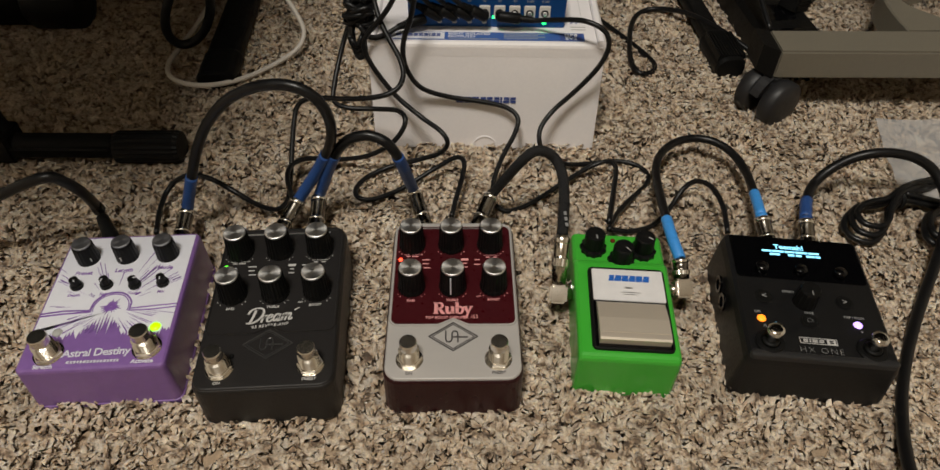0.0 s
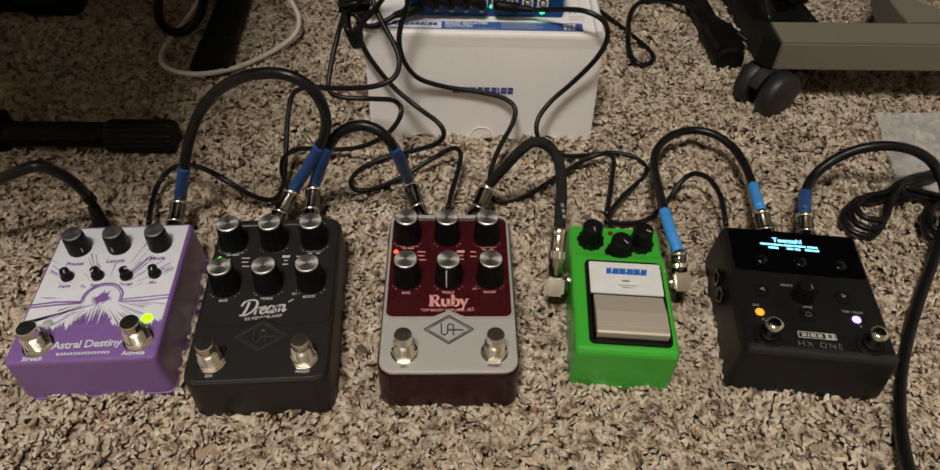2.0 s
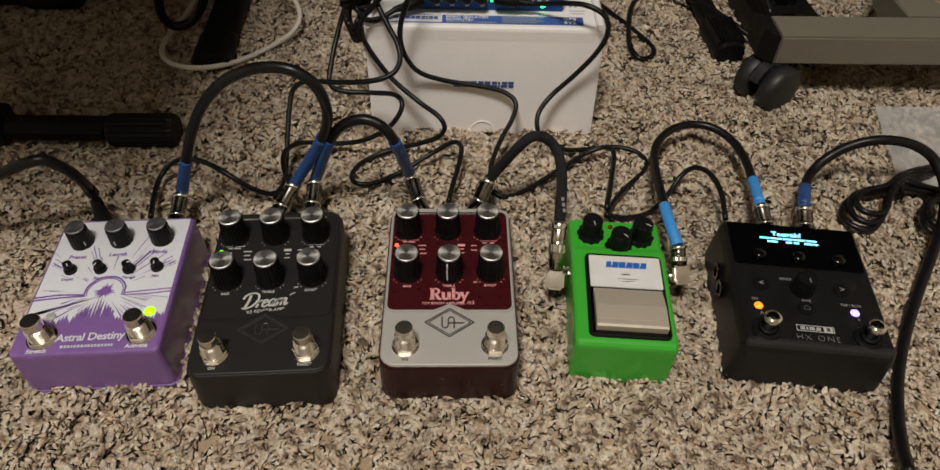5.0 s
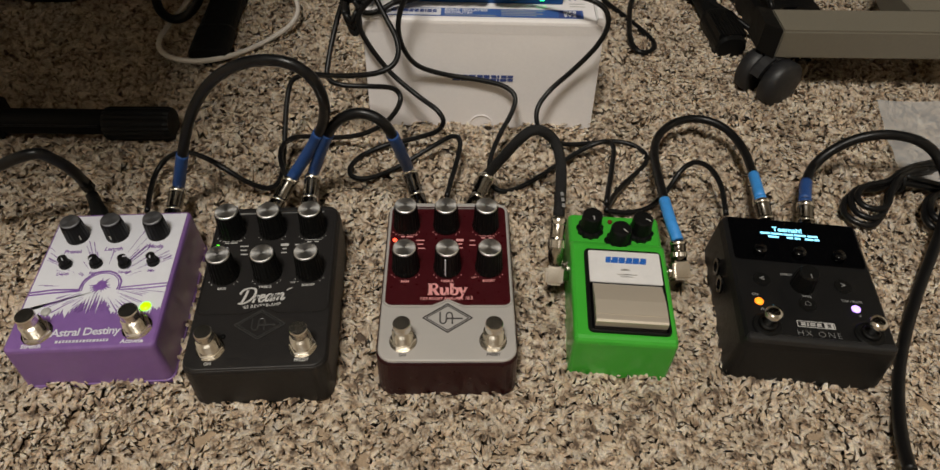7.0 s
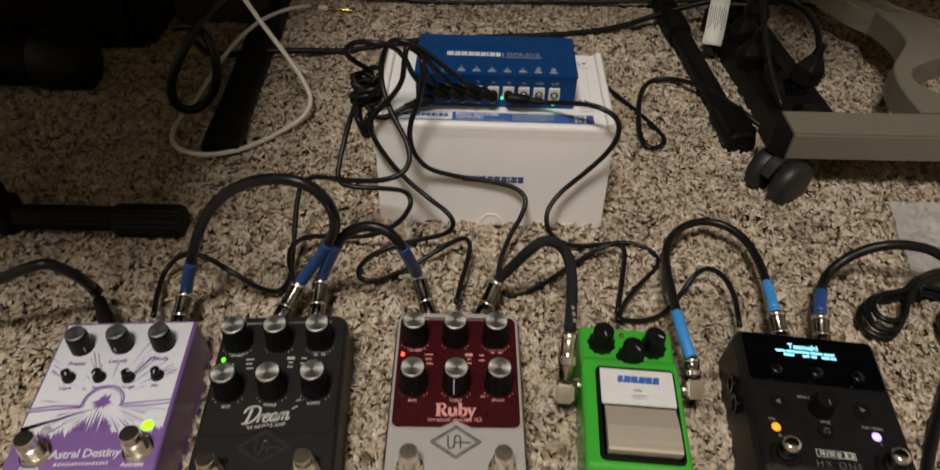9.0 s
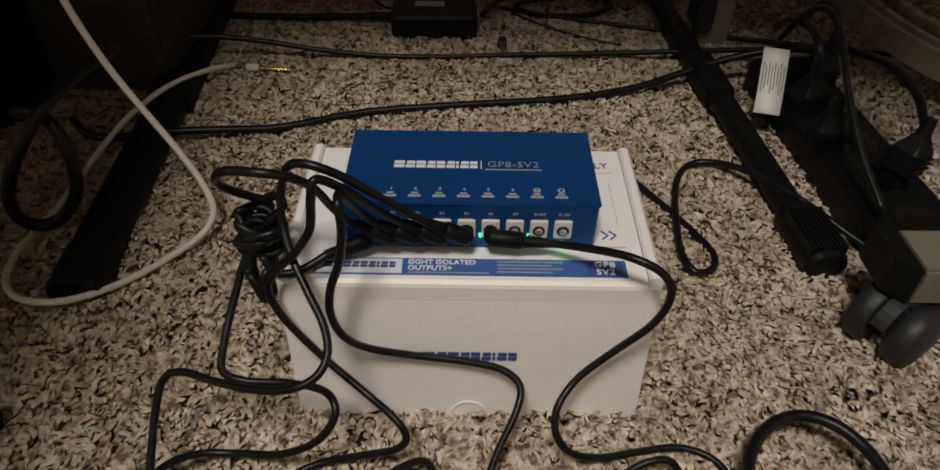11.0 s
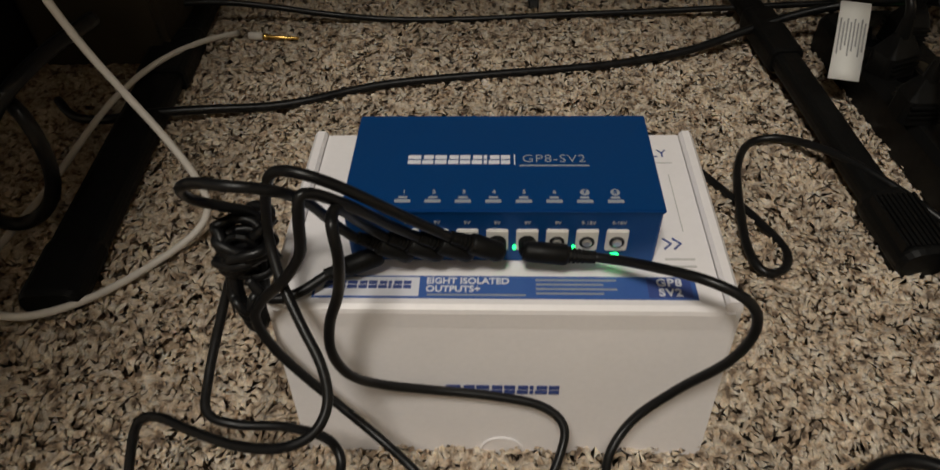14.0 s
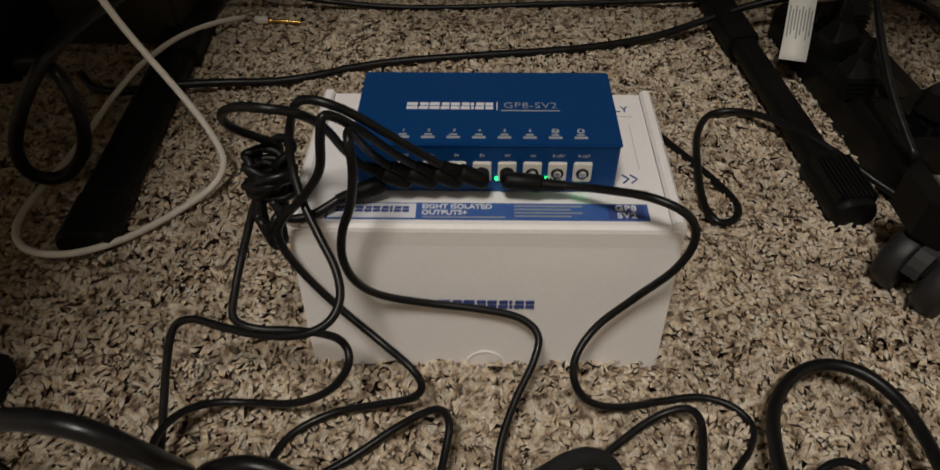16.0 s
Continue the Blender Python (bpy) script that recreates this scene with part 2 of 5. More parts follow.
def fluted(profile, seg=48, depth=0.0004):
    """A turned shape with grooves down its side."""
    return loft([[((r - depth * (i % 2)) * math.cos(2 * math.pi * i / seg), (r - depth * (i % 2)) * math.sin(2 * math.pi * i / seg), z) for i in range(seg)] for r, z in profile])


def smooth_line(points, per=6):
    """A smooth line through the points (Catmull-Rom)."""
    p = [Vector(q) for q in points]
    p = [2 * p[0] - p[1]] + p + [2 * p[-1] - p[-2]]
    out = []
    for i in range(1, len(p) - 2):
        for k in range(per):
            t = k / per
            out.append(0.5 * (2 * p[i] + (p[i + 1] - p[i - 1]) * t + (2 * p[i - 1] - 5 * p[i] + 4 * p[i + 1] - p[i + 2]) * t * t
                              + (3 * p[i] - p[i - 1] - 3 * p[i + 1] + p[i + 2]) * t ** 3))
    return out + [p[-2]]


def relax(points, times=2):
    q = [Vector(p) for p in points]
    for _ in range(times):
        q = [q[0]] + [(q[i - 1] + 2 * q[i] + q[i + 1]) / 4 for i in range(1, len(q) - 1)] + [q[-1]]
    return q


def sweep(points, radius, seg=10, flat=1.0):
    """A tube along a line; radius is a number or one for each point."""
    p = [Vector(q) for q in points]
    rad = [radius] * len(p) if isinstance(radius, (int, float)) else radius
    side = None
    loops = []
    for i, q in enumerate(p):
        t = (p[min(i + 1, len(p) - 1)] - p[max(i - 1, 0)]).normalized()
        if side is None:
            side = t.orthogonal().normalized()
        side = (side - t * side.dot(t)).normalized()
        up = t.cross(side)
        loops.append([q + rad[i] * (math.cos(2 * math.pi * k / seg) * side + flat * math.sin(2 * math.pi * k / seg) * up) for k in range(seg)])
    return loft(loops)


def along(a, b):
    """A pose at a whose z axis points at b."""
    a, b = Vector(a), Vector(b)
    return Matrix.Translation(a) @ (b - a).to_track_quat("Z", "Y").to_matrix().to_4x4()


def box(x0, x1, y0, y1, z0, z1, bevel=0.0):
    bm = bmesh.new()
    bmesh.ops.create_cube(bm, size=1)
    for v in bm.verts:
        v.co = Vector(((x0 + x1) / 2 + v.co.x * (x1 - x0), (y0 + y1) / 2 + v.co.y * (y1 - y0), (z0 + z1) / 2 + v.co.z * (z1 - z0)))
    if bevel:
        bmesh.ops.bevel(bm, geom=bm.edges[:], offset=bevel, segments=2, affect="EDGES")
    return bm


def join(bms):
    """Several bmeshes as one."""
    out = bmesh.new()
    for b in bms:
        me = bpy.data.meshes.new("part")
        b.to_mesh(me)
        b.free()
        out.from_mesh(me)
        bpy.data.meshes.remove(me)
    return out


def plates(rects, z, thick=0.00025):
    """Thin flat bars: (x, y, w, h) each."""
    return join([box(x - w / 2, x + w / 2, y - h / 2, y + h / 2, z, z + thick) for x, y, w, h in rects])


def lettering(body, size, mat, parent, m, bold=0.0, shear=0.0, spacing=1.0, name="lettering", align="CENTER"):
    cu = bpy.data.curves.new("text", "FONT")
    cu.body, cu.size, cu.align_x, cu.align_y = body, size, align, "CENTER"
    cu.extrude, cu.offset, cu.shear, cu.space_character, cu.resolution_u = 0.00012, bold, shear, spacing, 3
    tmp = new("text", cu)
    me = bpy.data.meshes.new_from_object(tmp.evaluated_get(bpy.context.evaluated_depsgraph_get()))
    bpy.data.objects.remove(tmp)
    me.name = name
    me.materials.clear()
    me.materials.append(mat)
    ob = new(name, me)
    ob.parent = parent
    ob.matrix_basis = m
    return ob


def mark_blocks(widths, height, gap, mat, parent, m, name="logo_mark", slant=0.0, stroke=0.14):
    """A maker's mark as a row of plain split blocks."""
    total = sum(widths) + gap * (len(widths) - 1)
    x, bms = -total / 2, []
    for i, w in enumerate(widths):
        h = height / 2
        cut = height * stroke
        for x0, x1, y0, y1 in ((x, x + w, -h, -cut / 2), (x + (0.12 * w if i % 2 else 0), x + w, cut / 2, h)):
            b = box(x0, x1, y0, y1, 0, 0.00025)
            for v in b.verts:
                v.co.x += slant * v.co.y
            bms.append(b)
        x += w + gap
    return part(name, join(bms), mat, parent, m=m)


def pen(strokes, unit, mat, parent, m, name="lettering", shear=0.0):
    """Letters drawn with a pen: strokes of (half width, points) in units of the capital height, laid flat."""
    bms = []
    for half, pts in strokes:
        q = [Vector(((x + shear * y) * unit, y * unit, 0)) for x, y in pts]
        line = smooth_line(q, 5) if len(q) > 2 else q
        left, right = [], []
        for i, c in enumerate(line):
            d = (line[min(i + 1, len(line) - 1)] - line[max(i - 1, 0)]).normalized()
            n = Vector((-d.y, d.x, 0)) * half * unit * (0.75 + 0.5 * abs(d.y))
            left.append(c + n)
            right.append(c - n)
        up = Vector((0, 0, 0.00022))
        bms.append(loft([[a, b, b + up, a + up] for a, b in zip(left, right)]))
    return part(name, join(bms), mat, parent, m=m)


SCRIPT_WORD = [
    (0.055, [(0.14, 0.88), (0.10, 0.45), (0.02, 0.04)]),
    (0.050, [(-0.22, 0.66), (-0.10, 0.92), (0.22, 1.02), (0.52, 0.90), (0.60, 0.58), (0.42, 0.20), (0.10, 0.02), (-0.16, 0.06)]),
    (0.050, [(0.70, 0.48), (0.66, 0.26), (0.62, 0.02)]), (0.045, [(0.66, 0.26), (0.76, 0.45), (0.87, 0.44)]),
    (0.045, [(0.92, 0.24), (1.10, 0.32), (1.11, 0.46), (0.98, 0.46), (0.90, 0.25), (0.95, 0.05), (1.08, 0.04), (1.20, 0.16)]),
    (0.045, [(1.52, 0.42), (1.38, 0.49), (1.25, 0.32), (1.27, 0.07), (1.38, 0.06), (1.50, 0.34)]), (0.050, [(1.54, 0.48), (1.49, 0.12), (1.55, 0.02), (1.66, 0.14)]),
    (0.050, [(1.74, 0.48), (1.70, 0.25), (1.67, 0.02)]), (0.045, [(1.70, 0.25), (1.82, 0.47), (1.91, 0.40), (1.86, 0.02)]),
    (0.045, [(1.89, 0.25), (2.01, 0.47), (2.11, 0.40), (2.07, 0.10), (2.14, 0.03), (2.24, 0.16)]),
    (0.030, [(2.24, 0.62), (2.36, 0.72), (2.50, 0.76)])]
SERIF_WORD = [
    (0.105, [(0.20, 0.03), (0.20, 0.97)]), (0.070, [(0.20, 0.94), (0.52, 0.95), (0.66, 0.74), (0.52, 0.52), (0.20, 0.50)]), (0.095, [(0.42, 0.50), (0.58, 0.22), (0.68, 0.06), (0.84, 0.05)]),
    (0.045, [(0.0, 0.03), (0.40, 0.03)]), (0.045, [(0.0, 0.97), (0.30, 0.97)]),
    (0.090, [(0.98, 0.62), (0.98, 0.26), (1.06, 0.06), (1.20, 0.06), (1.34, 0.22)]), (0.090, [(1.38, 0.64), (1.38, 0.04)]),
    (0.045, [(0.84, 0.63), (1.02, 0.63)]), (0.045, [(1.24, 0.63), (1.42, 0.63)]), (0.045, [(1.36, 0.04), (1.52, 0.04)]),
    (0.095, [(1.70, 1.0), (1.70, 0.04)]), (0.075, [(1.72, 0.48), (1.88, 0.62), (2.06, 0.52), (2.10, 0.32), (2.02, 0.09), (1.86, 0.03), (1.72, 0.14)]), (0.045, [(1.54, 1.0), (1.74, 1.0)]),
    (0.090, [(2.26, 0.62), (2.48, 0.08)]), (0.055, [(2.70, 0.62), (2.50, 0.10), (2.36, -0.24), (2.22, -0.26)]), (0.045, [(2.14, 0.63), (2.42, 0.63)]), (0.045, [(2.58, 0.63), (2.82, 0.63)]),
    (0.080, [(2.10, -0.26), (2.22, -0.26)])]


def ring(r0, r1, z0, z1, seg=24, at=(0, 0)):
    bm = loft([[(at[0] + r * math.cos(2 * math.pi * i / seg), at[1] + r * math.sin(2 * math.pi * i / seg), z) for i in range(seg)]
               for r, z in ((r0, z0), (r1, z0), (r1, z1), (r0, z1), (r0, z0))], cap=False)
    return bm

# ---- the room ----
floor = part("floor", box(-2.0, 2.0, -2.6, 0.92, -0.03, -0.0042), BACKING)
tagged(floor, "beige and brown flecked shag carpet floor", "floor", kind="structure")
for nm, bm in (("wall_north", box(-2.1, 2.1, 0.92, 1.02, -0.03, 2.5)), ("wall_south", box(-2.1, 2.1, -2.7, -2.6, -0.03, 2.5)),
               ("wall_east", box(2.0, 2.1, -2.6, 0.92, -0.03, 2.5)), ("wall_west", box(-2.1, -2.0, -2.6, 0.92, -0.03, 2.5))):
    tagged(part(nm, bm, WALLPAINT), "plain warm white painted wall", "wall", kind="structure")
tagged(part("ceiling", box(-2.1, 2.1, -2.7, 1.02, 2.5, 2.6), WALLPAINT), "plain white ceiling", "ceiling", kind="structure")
skirting = join([box(-1.99, 1.99, 0.905, 0.918, -0.01, 0.085, 0.003), box(-1.99, 1.99, 0.899, 0.904, -0.01, 0.02, 0.002)])
tagged(part("baseboard", skirting, TRIMPAINT), "white painted baseboard along the carpet", "baseboard", kind="structure")


def tufts(count, seed):
    """Locks of wavy yarn that lie over one another, four leaning strands to a lock."""
    g = np.random.default_rng(seed)
    step = (1.41 / count) ** 0.5
    gx, gy = np.meshgrid(np.arange(-0.95, 0.95, step), np.arange(-0.17, 0.89, step))
    x = gx.reshape(-1) + step * (g.random(gx.size) - 0.5)
    y = gy.reshape(-1) + step * (g.random(gx.size) - 0.5)
    keep = np.abs(x) < 0.40 + 0.50 * (y + 0.17)
    x, y = x[keep], y[keep]
    n = len(x)
    lock_turn = g.random(n) * 2 * np.pi
    lock_turn = lock_turn * 0.55 + 2.2 * np.sin(x * 61 + 2 * np.sin(y * 47)) + 1.8 * np.cos(y * 73 + 2 * np.sin(x * 39))
    lock_lean = 0.60 + 0.72 * g.random(n)
    lock_long = 0.0090 + 0.0065 * g.random(n)
    lock_curl = 0.0030 * (g.random(n) - 0.5)
    each = 4
    k = n * each
    idx = np.repeat(np.arange(n), each)
    x, y = x[idx] + step * (g.random(k) - 0.5), y[idx] + step * (g.random(k) - 0.5)
    grow = 1 + 0.25 * np.clip(y / 0.9, 0, 1)
    ang = lock_turn[idx] + g.normal(0, 0.38, k)
    lean = lock_lean[idx] + g.normal(0, 0.15, k)
    length = lock_long[idx] * (0.8 + 0.4 * g.random(k)) * grow
    rad = (0.00135 + 0.00100 * g.random(k)) * grow
    dirn = np.stack([np.sin(lean) * np.cos(ang), np.sin(lean) * np.sin(ang), np.cos(lean)], 1)
    base = np.stack([x, y, -0.0066 + 0.0042 * g.random(k)], 1)
    side = np.stack([-np.sin(ang), np.cos(ang), np.zeros(k)], 1)
    curl = lock_curl[idx] + g.normal(0, 0.0008, k)
    u = np.cross(dirn, [0.3, 0.2, 0.93])
    u /= np.linalg.norm(u, axis=1)[:, None] + 1e-9
    w = np.cross(dirn, u)
    verts = np.zeros((k, 10, 3))
    soft = np.zeros((k, 10, 3))
    for i, (f, thick) in enumerate(((0.0, 0.9), (0.5, 1.25), (0.92, 0.95))):
        c = base + dirn * (length * f)[:, None] + side * (curl * np.sin(f * 3.6) * 1.6)[:, None]
        c[:, 2] -= 0.0022 * f * f
        for j in range(3):
            a = 2 * np.pi * j / 3 + f * 2.2
            out = u * np.cos(a) + w * np.sin(a)
            verts[:, i * 3 + j] = c + out * (rad * thick)[:, None]
            soft[:, i * 3 + j] = 0.50 * out + np.array([0, 0, 0.85])
    soft[:, 9] = 0.4 * dirn + np.array([0, 0, 0.8])
    soft /= np.linalg.norm(soft, axis=2)[..., None]
    verts[:, 9] = base + dirn * (length * 1.04)[:, None] + side * (curl * -0.7)[:, None]
    verts[:, 9, 2] -= 0.0024
    verts[..., 2] = np.minimum(verts[..., 2], 0.0048)
    faces = []
    for r in (0, 3):
        for j in range(3):
            a, b = r + j, r + (j + 1) % 3
            faces += [(a, b, b + 3), (a, b + 3, a + 3)]
    faces += [(6, 7, 9), (7, 8, 9), (8, 6, 9)]
    f = (np.array(faces)[None] + (np.arange(k) * 10)[:, None, None]).reshape(-1)
    me = bpy.data.meshes.new("carpet_tufts")
    me.vertices.add(k * 10)
    me.vertices.foreach_set("co", verts.reshape(-1))
    nf = k * len(faces)
    me.loops.add(nf * 3)
    me.loops.foreach_set("vertex_index", f)
    me.polygons.add(nf)
    me.polygons.foreach_set("loop_start", np.arange(nf) * 3)
    me.polygons.foreach_set("use_smooth", np.ones(nf, bool))
    me.update()
    # frayed yarn catches light from above on all its sides
    me.normals_split_custom_set_from_vertices(soft.reshape(-1, 3))
    me.materials.append(YARN)
    return tagged(new("carpet_tufts", me), "beige, tan and dark brown twisted shag carpet yarn", "carpet", kind="stuff")


tufts(45000, 7)

# ---- pedal parts ----


def big_knob(parent, x, y, z, turn=0.0, r=0.0088, h=0.0222):
    """Black fluted knob with a spun metal top and a white pointer."""
    k = part("knob", fluted([(r * 1.14, 0), (r * 1.14, 0.0022), (r * 1.06, 0.0040), (r * 0.98, h - 0.003), (r * 0.95, h - 0.0015)], 44, 0.00045), MATTE, parent,
             m=pose(x, y, z, 0, 0, turn))
    part("knob_cap", lathe([(r * 0.90, h - 0.0025), (r * 0.90, h - 0.0004), (r * 0.84, h), (r * 0.02, h - 0.0003)], 28), CAP, k, "spun aluminium cap", smooth=False)
    part("pointer", box(-0.0004, 0.0004, -r * 1.12, -r * 0.97, 0.003, h - 0.003), PRINTWHITE, k, "white pointer line")
    return k


def foot_switch(parent, x, y, z, r=0.0054, h=0.0205, mat=CHROME, nut=True):
    """Round plunger over a threaded collar and a hexagonal nut."""
    s = part("foot_switch", lathe([(r * 0.80, 0.009), (r * 0.80, h - 0.0068), (r * 0.99, h - 0.0062), (r * 0.99, h - 0.0008), (r * 0.91, h), (0.0001, h)], 32), mat, parent,
             "polished metal foot switch", False, pose(x, y, z))
    prof = [(r * 1.18, 0.0), (r * 1.18, 0.003)]
    for i in range(8):
        prof += [(r * 1.02, 0.0032 + i * 0.0011), (r * 1.16, 0.0037 + i * 0.0011)]
    part("collar", lathe(prof + [(r * 0.8, 0.0128)], 24), mat, s)
    if not nut:
        return s
    part("nut", lathe([(r * 1.42, 0.0004), (r * 1.50, 0.0008), (r * 1.50, 0.0026), (r * 1.36, 0.0031), (r * 1.0, 0.0031)], 6), mat, s)
    part("washer", lathe([(r * 1.56, 0), (r * 1.56, 0.0005), (r * 1.0, 0.0005)], 28), mat, s)
    return s


def led(parent, x, y, z, mat, r=0.0022, label=""):
    return part("indicator_light", lathe([(r, -0.0004), (r, 0.0004), (r * 0.85, 0.0011), (r * 0.45, 0.0015), (0.0001, 0.0016)], 18), mat, parent, label, True, pose(x, y, z))


def amp_pedal(name, label, at, body_mat, top_mat, panel_mat, logo_mat, word, word_mat, print_mat, lamp_mat, script):
    """Wide pedal with two rows of three knobs and two foot switches; base centre at the origin."""
    p = thing(name, label, "effects pedal", at, group="row of effects pedals")
    W, D, T = 0.0935, 0.1425, 0.0430
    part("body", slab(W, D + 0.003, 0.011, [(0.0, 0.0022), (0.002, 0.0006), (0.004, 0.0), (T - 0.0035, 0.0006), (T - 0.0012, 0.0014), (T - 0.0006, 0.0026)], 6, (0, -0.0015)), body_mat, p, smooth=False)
    part("faceplate", slab(W - 0.0034, D - 0.0004, 0.0095, [(T - 0.0008, 0.0), (T + 0.0002, 0.0003), (T + 0.0006, 0.001)], 6, (0, -0.0015)), top_mat, p)
    # recessed control panel with a peak above the maker's mark
    w, y1, y0, r = 0.0870, 0.0655, -0.0298, 0.0055
    pts = [(x, y + (y1 + y0) / 2) for x, y in outline(w, y1 - y0, r, 5)]
    k = next(i for i, q in enumerate(pts) if q[1] < 0 and q[0] > 0)
    peak = [(-0.0105, y0), (0.0, y0 + 0.0052), (0.0105, y0)]
    pts = pts[:k] + peak + pts[k:]
    part("control_panel", loft([[(x, y, T + 0.0004) for x, y in pts], [(x, y, T + 0.0010) for x, y in pts], [(x * 0.985, y * 0.985 + 0.0003, T + 0.0012) for x, y in pts]]), panel_mat, p)
    rim = []
    for i in range(len(pts)):
        rim.append((pts[i][0], pts[i][1], T + 0.0010))
    part("panel_rim", sweep(rim + [rim[0]], 0.0009, 6), top_mat, p)
    part("top_bar", box(-0.034, 0.034, 0.0620, 0.0632, T + 0.001, T + 0.0016), CAP, p, "thin bright trim line")
    z = T + 0.0011
    for i, (x, y) in enumerate(((-0.0312, 0.0448), (-0.0018, 0.0448), (0.0276, 0.0448), (-0.0300, 0.0040), (-0.0005, 0.0040), (0.0288, 0.0045))):
        big_knob(p, x, y, z, (140, 165, 190, 150, 200, 175)[i] if script else (170, 200, 185, 160, -8, 180)[i])
    for x in (-0.0287, 0.0298):
        foot_switch(p, x, -0.0575, T + 0.0006, 0.0058)
    led(p, -0.0392, 0.0300, z, lamp_mat, 0.0016)
    if script:
        led(p, -0.0225, -0.0480, T + 0.0006, MATTE, 0.0018, "unlit indicator")
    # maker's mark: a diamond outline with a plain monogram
    d0, d1 = 0.0165, 0.0116
    for s, t in ((1.0, 0.00045), (0.86, 0.0003)):
        dm = [Vector((s * d0, -0.0393, z)), Vector((0, -0.0393 + s * d1, z)), Vector((-s * d0, -0.0393, z)), Vector((0, -0.0393 - s * d1, z))]
        part("logo_mark", join([sweep([dm[i], dm[(i + 1) % 4]], t, 6) for i in range(4)]), logo_mat, p)
    part("logo_mark", join([sweep([Vector((0.001 * x, -0.0393 + 0.001 * y, T + 0.0009)) for x, y in run], 0.00055, 6) for run in (
        [(-5.0, 4.6), (-5.0, -2.6), (-4.2, -4.2), (-2.6, -4.4), (-1.2, -3.4), (-0.8, -1.8), (-0.8, 2.8), (0.0, 4.3), (1.6, 4.6), (2.8, 3.6), (3.1, 2.0), (3.1, -4.6)],
        [(-0.8, -0.4), (10.0, -0.4)])]), logo_mat, p)
    if script:
        pen(SCRIPT_WORD, 0.0128, word_mat, p, pose(-0.0150, -0.0225, z + 0.0002, 0, 0, 5), shear=0.22)
        lettering("'65 REVERB-AMP", 0.0034, print_mat, p, pose(-0.0010, -0.0243, z + 0.0002, 0, 0, 5), 0.00003, 0.1, 1.05)
    else:
        pen(SERIF_WORD, 0.0098, word_mat, p, pose(-0.0140, -0.0203, z + 0.0002))
        lettering("TOP BOOST AMPLIFIER", 0.0029, word_mat, p, pose(-0.0044, -0.0236, z + 0.0002), 0.00003)
        lettering("/63", 0.0042, word_mat, p, pose(0.0146, -0.0230, z + 0.0002), 0.0)
    for t, x, y in (("BASS", -0.0300, -0.0086), ("TREBLE", -0.0008, -0.0082), ("BOOST", 0.0285, -0.0078)):
        lettering(t, 0.0027, print_mat, p, pose(x, y, z + 0.0002), 0.00004)
    for t, x, y in (("ON", -0.0287, -0.0684), ("PRESET", 0.0298, -0.0680), ):
        lettering(t, 0.0029, print_mat if script else PRINTDARK, p, pose(x, y, T + 0.0010), 0.00003)
    lettering("OFF", 0.0019, print_mat, p, pose(0.0180, -0.0050, z + 0.0002), 0.00003)
    # tiny legends that cannot be read
    for rects in ([(-0.0335, 0.0335, 0.003, 0.0009), (-0.0285, 0.0335, 0.005, 0.0009), (-0.0205, 0.0300, 0.006, 0.0009), (-0.0205, 0.0262, 0.0045, 0.0009), (-0.0195, 0.0222, 0.005, 0.0009)],
                  [(0.0085, 0.0265, 0.003, 0.0009), (0.0085, 0.0228, 0.004, 0.0009), (0.0175, 0.0300, 0.004, 0.0009), (0.0175, 0.0255, 0.0045, 0.0009), (0.0255, 0.0325, 0.003, 0.0009), (0.0310, 0.0325, 0.003, 0.0009)]):
        for r in rects:
            part("legend", plates([r], z), print_mat, p)
    part("legend", plates([(0.0083, 0.0303, 0.0055, 0.0022)], z), PRINTPINK if not script else print_mat, p)
    for r in ((-0.0300, 0.0352, 0.014, 0.0003), (0.0282, 0.0345, 0.012, 0.0003)):
        part("bracket", plates([r], z), print_mat, p)
    for kx, ky in ((-0.0312, 0.0448), (-0.0018, 0.0448), (0.0276, 0.0448), (-0.03, 0.004), (-0.0005, 0.004), (0.0288, 0.0045)):
        for a in (-50, -130, 215, -35):
            part("scale_dot", lathe([(0.0004, z), (0.0004, z + 0.0003), (0.0001, z + 0.0003)], 6, (kx + 0.0117 * math.cos(radians(a)), ky + 0.0117 * math.sin(radians(a)), 0)), print_mat, p)
    for x in (-0.022, 0.0, 0.022):
        part("jack_socket", lathe([(0.006, 0), (0.006, 0.003), (0.0045, 0.0035), (0.0045, 0.001)], 16), MATTE, p, m=pose(x * 1.3, D / 2 - 0.0005, 0.022, -90, 0, 0))
    for x in (-0.03, 0.03):
        for y in (-0.05, 0.05):
            part("rubber_foot", lathe([(0.006, -0.0025), (0.0065, 0.0), (0.0065, 0.001)], 14), MATTE, p, m=pose(x, y, 0))
    return p


BASE = -0.0035
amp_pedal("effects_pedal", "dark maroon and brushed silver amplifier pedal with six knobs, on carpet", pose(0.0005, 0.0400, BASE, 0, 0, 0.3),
          DARKMAROON, BRUSHED, MAROON, PRINTDARK, "Ruby", PRINTPINK, PRINTPINK, LEDRED, False)
amp_pedal("effects_pedal", "charcoal black amplifier pedal with six knobs and script lettering", pose(-0.1250, 0.0340, BASE, 0, 0, 3.0),
          CHARCOAL, CHARCOAL, CHARCOAL, EMBOSS, "Dream", PRINTGREY, PRINTGREY, LEDLIME, True)


